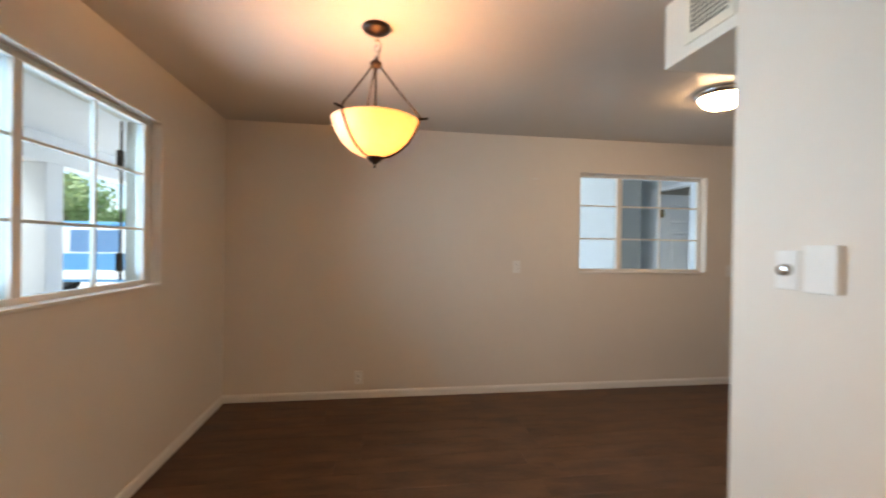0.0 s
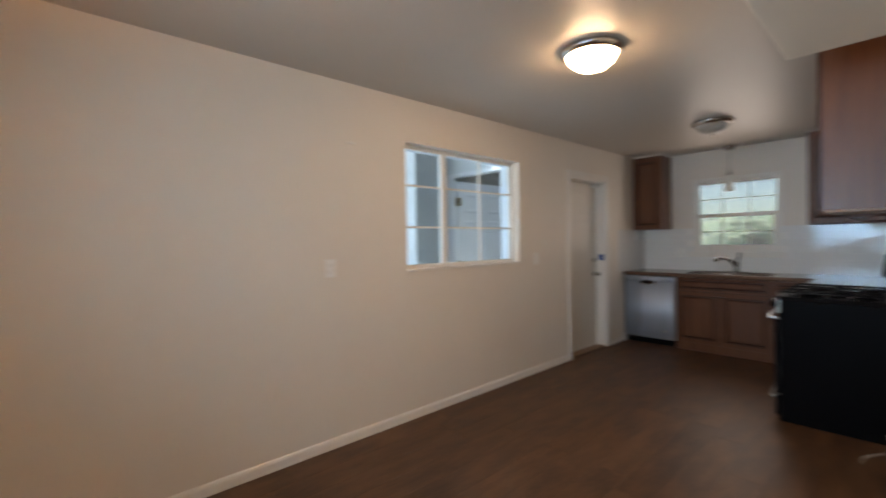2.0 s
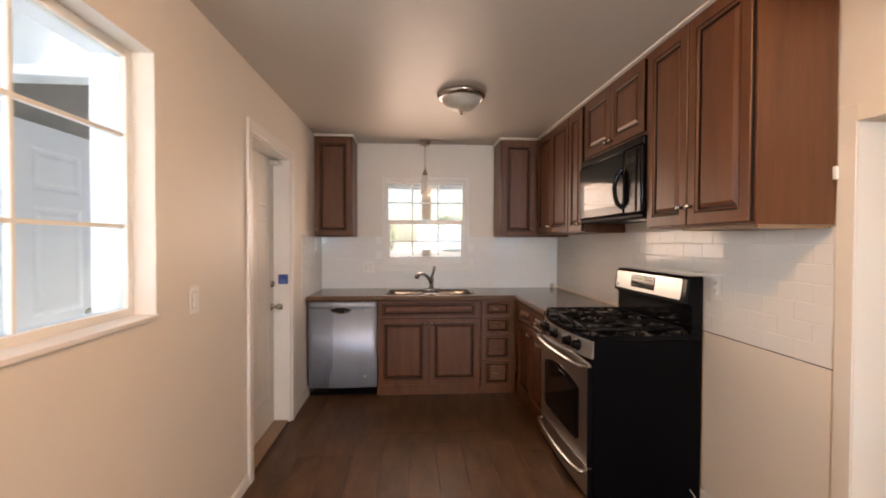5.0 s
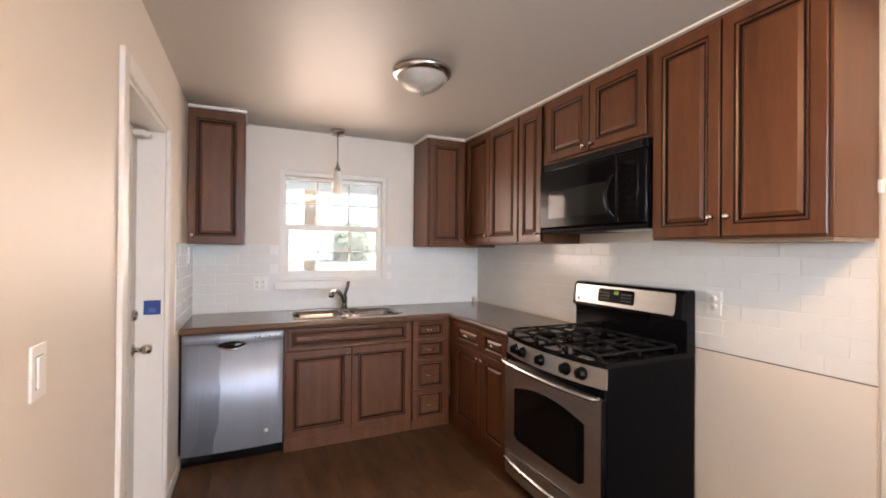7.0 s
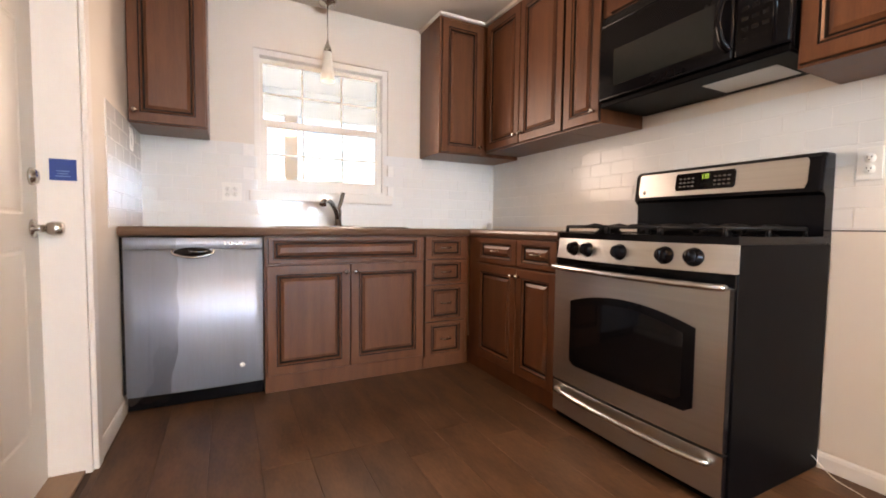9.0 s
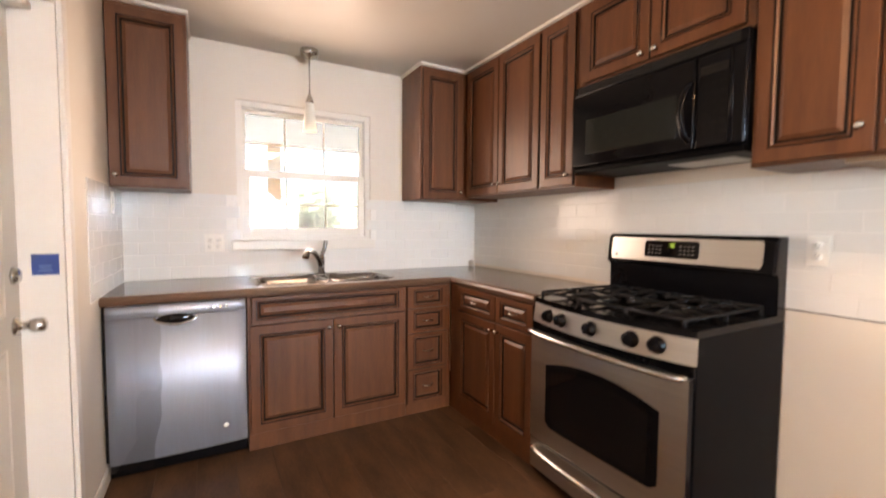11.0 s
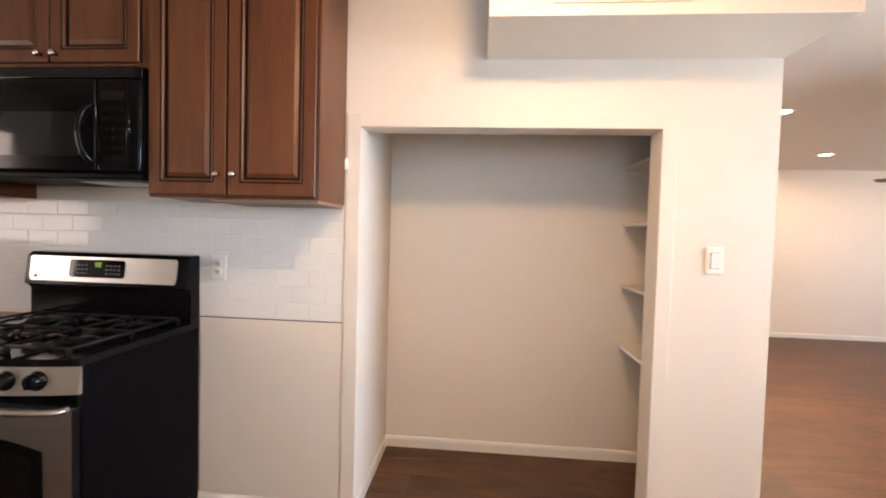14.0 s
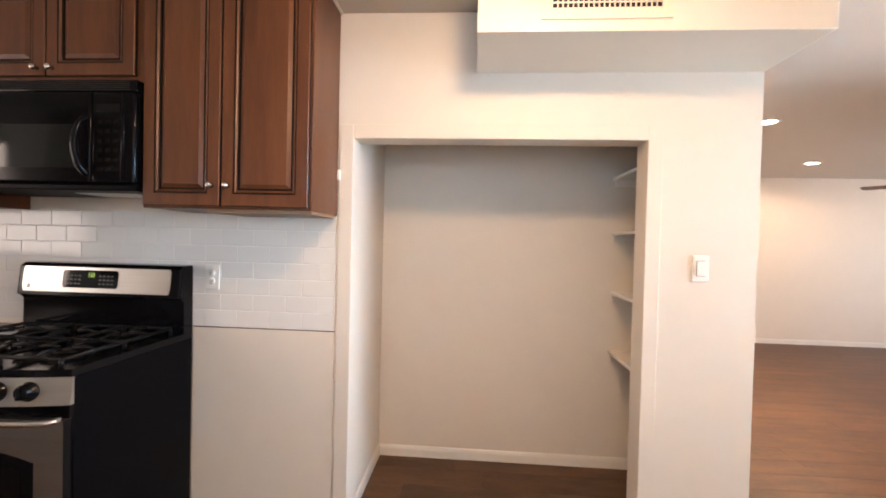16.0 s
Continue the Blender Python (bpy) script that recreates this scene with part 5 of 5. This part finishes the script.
structure("passage_ceiling", cuboid(1.0, 7.0, 5.04, 9.5, 2.56, 2.66), M_STUCCO, "white passage ceiling", "ceiling")
bm = cuboid(3.84, 4.22, 5.80, 9.0, -0.065, 2.558)
structure("wall_store", bm, M_STORE_SHADE, "stucco store wall in the passage, shade in its grey", "wall")
# Paler slab over the same wall's west face paints it as lit.
structure("wall_store_end", cuboid(3.828, 3.8395, 5.80, 9.0, -0.065, 2.558), M_PALE, "pale blue-white slab for the lit end of the store wall", "wall")
structure("wall_store_head", cuboid(4.455, 4.555, 4.72, 5.80, 2.155, 2.558), M_PALE, "pale blue-white wall over the store doorway", "wall")
structure("wall_store_side", cuboid(4.455, 4.470, 5.802, 6.20, -0.065, 2.558), M_PALE, "pale blue-white wall beside the store doorway", "wall")
bm = cuboid(4.440, 4.4545, 5.775, 5.945, -0.06, 2.155, 0.003)
box(bm, 4.440, 4.4545, 4.72, 5.945, 2.156, 2.200, 0.003)
structure("trim_store_door", bm, M_OUTTRIM, "white casing of the store doorway", "trim")
structure("wall_store_door", cuboid(4.472, 6.8, 5.83, 5.95, -0.065, 2.558), M_DOORWAY_SHADE, "wall inside the store doorway, its shadow painted brownish", "wall")
structure("wall_passage_end", cuboid(6.8, 6.95, 4.72, 9.0, -0.065, 2.558), M_STUCCO, "white wall at the passage end", "wall")
SD = thing("store_door", (4.9, 5.77, -0.05), "white six-panel store door on brass hinges", "door")
part("door_leaf", panel_door(bmesh.new(), (4.475, 5.76, -0.04), (1, 0, 0), (0, -1, 0), 1.08, 2.15, 0.04, 1.1), M_OUTTRIM, SD)
for z in (1.06, 1.85):
    hg = part("hinge", cuboid(4.43, 4.50, 5.728, 5.742, z - 0.05, z + 0.05, 0.002), M_BRASS, SD, "aged brass hinge")
    part("pin", tube(bmesh.new(), [(4.465, 5.725, z - 0.056), (4.465, 5.725, z + 0.056)], 0.007, 8), M_BRASS, hg)
part("door_handle", lathe(bmesh.new(), [(0, 0), (0.03, 0), (0.012, 0.01), (0.012, 0.035), (0.026, 0.045), (0.024, 0.07), (0, 0.075)], (5.49, 5.758, 0.93), (0, -1, 0), 16), M_NICKEL, SD)

# parked car
TK = thing("parked_car", (-7.7, 15.2, GZ), "blue and white sport utility car parked on the drive", "car")
TY0, TY1 = 14.30, 16.15
def side(pts, y0, y1, bev=0.03):
    bm = prism(bmesh.new(), [(x, y0, z) for x, z in pts], (0, y1 - y0, 0))
    bmesh.ops.bevel(bm, geom=list(bm.edges), offset=bev, segments=2, affect="EDGES", profile=0.5)
    return bm
part("body", side([(-10.2, 0.20), (-5.2, 0.20), (-5.15, 0.9), (-5.25, 1.04), (-9.5, 1.02), (-10.2, 0.95)], TY0, TY1), M_CARB, TK, "blue body")
part("side_band", cuboid(-10.12, -5.2, TY0 - 0.012, TY0 + 0.002, 0.28, 0.55, 0.003), M_CARW, TK, "white lower side band")
cabp = part("cab", side([(-9.42, 1.01), (-5.25, 1.01), (-5.4, 1.78), (-8.85, 1.80)], TY0 + 0.06, TY1 - 0.06), M_CARW, TK, "white cabin")
part("roof", side([(-8.9, 1.77), (-5.38, 1.76), (-5.5, 1.96), (-8.65, 1.97)], TY0 + 0.08, TY1 - 0.08, 0.05), M_CARB, TK, "blue roof")
for a, b, lean in ((-9.15, -8.45, 0.30), (-8.1, -6.75, 0.0), (-6.6, -5.5, 0.0)):
    part("side_window", prism(bmesh.new(), [(x, TY0 + 0.062, z) for x, z in ((a, 1.08), (b, 1.08), (b, 1.72), (a + lean, 1.72))], (0, -0.008, 0)), M_CARG, cabp, "blue tinted window")
part("tail_lamp", cuboid(-10.22, -10.1, TY0 - 0.006, TY0 + 0.2, 0.76, 0.92, 0.01), M_TAIL, TK)
part("bumper", cuboid(-10.34, -10.15, TY0 - 0.02, TY1, 0.26, 0.48, 0.02), M_CHROME, TK)
for x in (-9.28, -6.1):
    part("wheel_arch", lathe(bmesh.new(), [(0, 0), (0.50, 0), (0.50, 0.014), (0.47, 0.016), (0, 0.016)], (x, TY0 - 0.001, 0.17), (0, -1, 0), 24), M_TYRE, TK)
    for y in (TY0 + 0.20, TY1 + 0.03):
        wl = part("wheel", lathe(bmesh.new(), [(0.0, 0.0), (0.24, 0.0), (0.38, 0.02), (0.40, 0.06), (0.40, 0.18), (0.38, 0.22), (0.24, 0.235), (0, 0.235)], (x, y, GZ + 0.40), (0, -1, 0), 24), M_TYRE, TK)
        part("rim", lathe(bmesh.new(), [(0.25, 0), (0.24, 0.012), (0.10, 0.02), (0, 0.03)], (x, y - 0.232, GZ + 0.40), (0, -1, 0), 18), M_CHROME, wl)

# trees and shrubs
def leaves(bm, c, size, count, rnd, leaf=0.16):
    for _ in range(count):
        d = Vector((rnd.gauss(0, 1), rnd.gauss(0, 1), rnd.gauss(0, 1))).normalized() * (rnd.random() ** 0.4)
        p = c + Vector((d.x * size[0], d.y * size[1], d.z * size[2]))
        u = Vector((rnd.gauss(0, 1), rnd.gauss(0, 1), rnd.gauss(0, 1))).normalized()
        w = u.orthogonal().normalized()
        s = leaf * rnd.uniform(0.6, 1.4)
        bm.faces.new([bm.verts.new(p + a) for a in (u * s, w * s * 0.6, -u * s, -w * s * 0.6)])
    return bm
def tree(x, y, h, r, rnd, mat, name="tree", label="leafy green tree with a rough trunk", z=GZ):
    t = thing(name, (x, y, z), label, "tree", "street trees")
    bm = tube(bmesh.new(), [(x, y, z - 0.1), (x + 0.1, y, z + h * 0.3), (x, y + 0.1, z + h * 0.62)], 0.05 * h ** 0.5 + 0.06, 8)
    tips = []
    for k in range(6):
        a = k * 1.05 + rnd.random()
        tip = Vector((x + math.cos(a) * r * 0.6, y + math.sin(a) * r * 0.6, z + h * rnd.uniform(0.6, 0.9)))
        tube(bm, [(x, y, z + h * rnd.uniform(0.3, 0.5)), (Vector((x, y, z + h * 0.6)) + tip) / 2, tip], 0.05, 6)
        tips.append(tip)
    part("trunk", bm, M_BARK, t)
    bm = bmesh.new()
    for tip in tips + [Vector((x, y, z + h * 0.85))]:
        leaves(bm, tip, (r * 0.5, r * 0.5, h * 0.2), 330, rnd, 0.15)
    part("crown", bm, mat, t)
    return t
def palm(x, y, h, rnd):
    t = thing("palm_tree", (x, y, GZ), "tall thin palm tree with drooping fronds", "tree", "palms")
    part("trunk", tube(bmesh.new(), [(x, y, GZ), (x + 0.1, y + 0.1, GZ + h * 0.5), (x, y + 0.2, GZ + h)], 0.16, 8), M_BARK, t)
    bm = bmesh.new()
    top = Vector((x, y + 0.2, GZ + h))
    for k in range(26):
        a, el = rnd.uniform(0, 6.28), rnd.uniform(-0.5, 0.9)
        d = Vector((math.cos(a), math.sin(a), 0))
        s = d.cross(Vector((0, 0, 1)))
        for i in range(7):
            f0 = i / 7
            p = top + d * (1.9 * f0) + Vector((0, 0, 1.2 * el * f0 - 1.4 * f0 * f0))
            for sg in (1, -1):
                e = p + s * sg * 0.45 * (1 - f0 * 0.5) + d * 0.3 + Vector((0, 0, -0.2))
                bm.faces.new([bm.verts.new(v) for v in (p, p + d * 0.12, e)])
    part("fronds", bm, M_LEAF, t)
rnd = random.Random(4)
for k in range(13):
    tree(-39 + rnd.uniform(-2, 2), 30 + k * 3.6 + rnd.uniform(-1, 1), rnd.uniform(4.2, 6.4), rnd.uniform(2.6, 3.6), rnd, M_LEAF if k % 2 else M_LEAF2)
tree(-19, 27.5, 5.6, 2.8, rnd, M_LEAF2)
tree(-21, 33.5, 6.2, 3.0, rnd, M_LEAF)
for x, y, h in ((-52, 50, 10.5), (-55, 58, 9.5), (-50, 66, 11), (-54, 73, 10), (-50, 40, 10)):
    palm(x, y, h, rnd)
solid("utility_pole", tube(bmesh.new(), [(-24.5, 37.5, GZ), (-24.5, 37.5, 8)], 0.14, 10), M_PINE, "brown timber utility pole", "pole", base=(-24.5, 37.5, GZ))
structure("garden_wall", cuboid(-36.4, -36.2, 20, 75, GZ, GZ + 1.7), M_STUCCO, "low white block garden wall", "wall")
for y in (41, 47, 53):
    b = thing("shrub", (-35.6, y, GZ), "round green shrub before the garden wall", "shrub", "shrubs")
    part("foliage", leaves(bmesh.new(), Vector((-35.6, y, GZ + 0.8)), (0.9, 1.0, 0.95), 500, rnd, 0.14), M_LEAF, b)

# back patio seen through the sink window
structure("patio_slab", cuboid(XE + 0.18, 10.2, -2, 9.5, GZ - 0.1, -0.08), M_CONC, "concrete patio slab", "floor")
structure("patio_ceiling", cuboid(XE + 0.18, 10.0, -2, 9.5, 2.62, 2.74), M_STUCCO, "white painted patio cover", "ceiling")
structure("patio_beam", cuboid(9.50, 9.66, -2, 9.5, 2.30, 2.62), M_STUCCO, "white patio beam", "beam")
for y in (3.23, 0.2, 6.6):
    solid("patio_post", cuboid(9.51, 9.65, y, y + 0.15, -0.08, 2.30, 0.006), M_PINE, "orange-stained timber patio post", "post", "patio posts", base=(9.58, y, -0.08))
FW = thing("block_fence", (16.0, 3, GZ), "pale block fence round the back yard", "fence")
part("wall", cuboid(15.9, 16.1, -14, 22, GZ, GZ + 1.25), M_STUCCO, FW)
part("cap", cuboid(15.85, 16.15, -14, 22, GZ + 1.25, GZ + 1.32), M_CONC, FW)
for x, y, h, r in ((18.5, 5.6, 2.3, 1.4), (18.8, 1.4, 2.5, 1.3), (19.0, 9.0, 2.4, 1.5), (20.5, -3.0, 2.6, 1.5)):
    tree(x, y, h, r, rnd, M_LEAF3, "yard_tree", "pale green yard tree beyond the fence")
TB = thing("covered_chair", (12.4, 4.35, GZ), "teal covered garden chair on the yard", "chair")
part("cover", cuboid(12.1, 12.7, 3.95, 4.75, GZ, GZ + 1.25, 0.08), M_TEAL, TB)

# ---- floor planks ----
floor = structure("floor", cuboid(-4.3, XE, -2.62, YN + 0.18, -0.1, -0.0045), M_JOINT, "dark brown wood plank floor", "floor")
PW, PL = 0.182, 1.22
rows_rnd = random.Random(11)
plank_mesh = {}
def plank(x0, x1, y0, y1):
    key = (round(x1 - x0, 3), round(y1 - y0, 3))
    if key not in plank_mesh:
        a, b = key[0] / 2 - 0.0003, key[1] / 2 - 0.0003
        e = 0.0012
        loops = [[(-a, -b, -0.004), (a, -b, -0.004), (a, b, -0.004), (-a, b, -0.004)], [(-a, -b, -0.0009), (a, -b, -0.0009), (a, b, -0.0009), (-a, b, -0.0009)],
                 [(-a + e, -b + e, 0), (a - e, -b + e, 0), (a - e, b - e, 0), (-a + e, b - e, 0)]]
        verts = [p for lp in loops for p in lp]
        faces = [(8, 9, 10, 11)] + [(k * 4 + i, k * 4 + (i + 1) % 4, k * 4 + 4 + (i + 1) % 4, k * 4 + 4 + i) for k in (0, 1) for i in range(4)]
        me = bpy.data.meshes.new("plank")
        me.from_pydata(verts, [], faces)
        me.materials.append(M_FLOOR)
        plank_mesh[key] = me
    ob = new("plank", plank_mesh[key])
    ob.location = ((x0 + x1) / 2, (y0 + y1) / 2, 0)
    ob.parent = floor
y = -2.62
while y < YN:
    y1 = min(y + PW, YN)
    spans = [(XW, 6.36)] if y + PW / 2 > YS else [(-4.3, 2.0)] + ([(2.12, 3.84)] if y1 > 1.25 else [])
    if y + PW / 2 <= YS and y1 > 0.47:
        spans[0] = (XW, 2.0)
    off = rows_rnd.choice((0.0, 0.31, 0.62, 0.93, 0.16, 0.78))
    for s0, s1 in spans:
        x = s0 - off
        while x < s1:
            p, q_ = max(x, s0), min(x + PL, s1)
            if q_ - p > 0.02:
                plank(p, q_, y, y1)
            x += PL
    y = y1

# ---- glazed wall tiles ----
tile_mesh = {}
TW, TH = 0.1615, 0.0785
def tile(parent, c, w, h, u, n):
    key = (round(w, 3), round(h, 3))
    if key not in tile_mesh:
        a, b, e = w / 2 - 0.0009, h / 2 - 0.0009, 0.0020
        lay = [(a, b, 0.0), (a, b, 0.0022), (a - e, b - e, 0.0038)]
        verts = [(sx_ * p, sz_ * r_, d) for p, r_, d in lay for sx_, sz_ in ((-1, -1), (1, -1), (1, 1), (-1, 1))]
        faces = [(8, 9, 10, 11)] + [(k * 4 + i, k * 4 + (i + 1) % 4, k * 4 + 4 + (i + 1) % 4, k * 4 + 4 + i) for k in (0, 1) for i in range(4)]
        me = bpy.data.meshes.new("tile")
        me.from_pydata(verts, [], faces)
        me.materials.append(M_TILE)
        tile_mesh[key] = me
    ob = new("tile", tile_mesh[key])
    u, n = Vector(u), Vector(n)
    m = Matrix((u, Vector((0, 0, 1)), n)).transposed().to_4x4()
    j = rows_rnd.uniform(-0.011, 0.011)
    ob.matrix_world = Matrix.Translation(c) @ m @ Matrix.Rotation(j, 4, "X") @ Matrix.Rotation(rows_rnd.uniform(-0.009, 0.009), 4, "Y")
    ob.parent = parent

def tiled(parent, at, u, n, length, z0, rows, half, blocked=()):
    """Running-bond tiles on a wall: at is the starting corner, u the way along it."""
    at, u, n = Vector(at), Vector(u), Vector(n)
    for r in range(rows):
        a = -(TW / 2 if (r + half) % 2 else 0)
        while a < length - 0.004:
            p, q_ = max(a, 0), min(a + TW, length)
            zc = z0 + TH * (r + 0.5)
            if q_ - p > 0.012 and not any(b0 < (p + q_) / 2 < b1 and c0 < zc < c1 for b0, b1, c0, c1 in blocked):
                tile(parent, at + u * ((p + q_) / 2) + Vector((0, 0, zc)) + n * 0.002, q_ - p, TH, u, n)
            a += TW

structure("tile_backing", cuboid(3.915, XE, YS + 0.0004, YS + 0.0042, 0.942, 1.494), M_GROUT, "pale grout bed of the tiles", "backsplash")
structure("wall_board", cuboid(3.915, 4.62, YS + 0.0004, YS + 0.0065, 0.069, 0.936, 0.0015), M_WALL, "painted board below the tiles", "wall")
# Dark strip paints the shadow that the tile thickness casts on the joint.
structure("tile_shadow_line", cuboid(3.915, 4.62, YS + 0.0004, YS + 0.005, 0.9362, 0.9418), M_PLATEMARK, "dark strip for the shadow line under the lowest tile course", "trim")
tiled(wall_south, (3.915, YS, 0), (1, 0, 0), (0, 1, 0), XE - 3.915, 0.945, 7, 0)
bm = cuboid(XE - 0.0042, XE - 0.0004, 2.0, 2.93, 0.915, 1.47)
box(bm, XE - 0.0042, XE - 0.0004, 2.93, 3.87, 0.915, 1.16)
box(bm, XE - 0.0042, XE - 0.0004, 3.87, YN, 0.915, 1.47)
structure("tile_backing_east", bm, M_GROUT, "pale grout bed of the tiles", "backsplash")
tiled(wall_east, (XE, YN - 0.002, 0), (0, -1, 0), (-1, 0, 0), YN - 0.002 - YS - 0.010, 0.922, 7, 1, [(0.62, 1.58, 1.16, 2)])
structure("tile_backing_north", cuboid(6.150, XE, YN - 0.0042, YN - 0.0004, 0.915, 1.47), M_GROUT, "pale grout bed of the tiles", "backsplash")
tiled(wall_north, (6.150, YN, 0), (1, 0, 0), (0, -1, 0), XE - 6.150 - 0.008, 0.922, 7, 0)
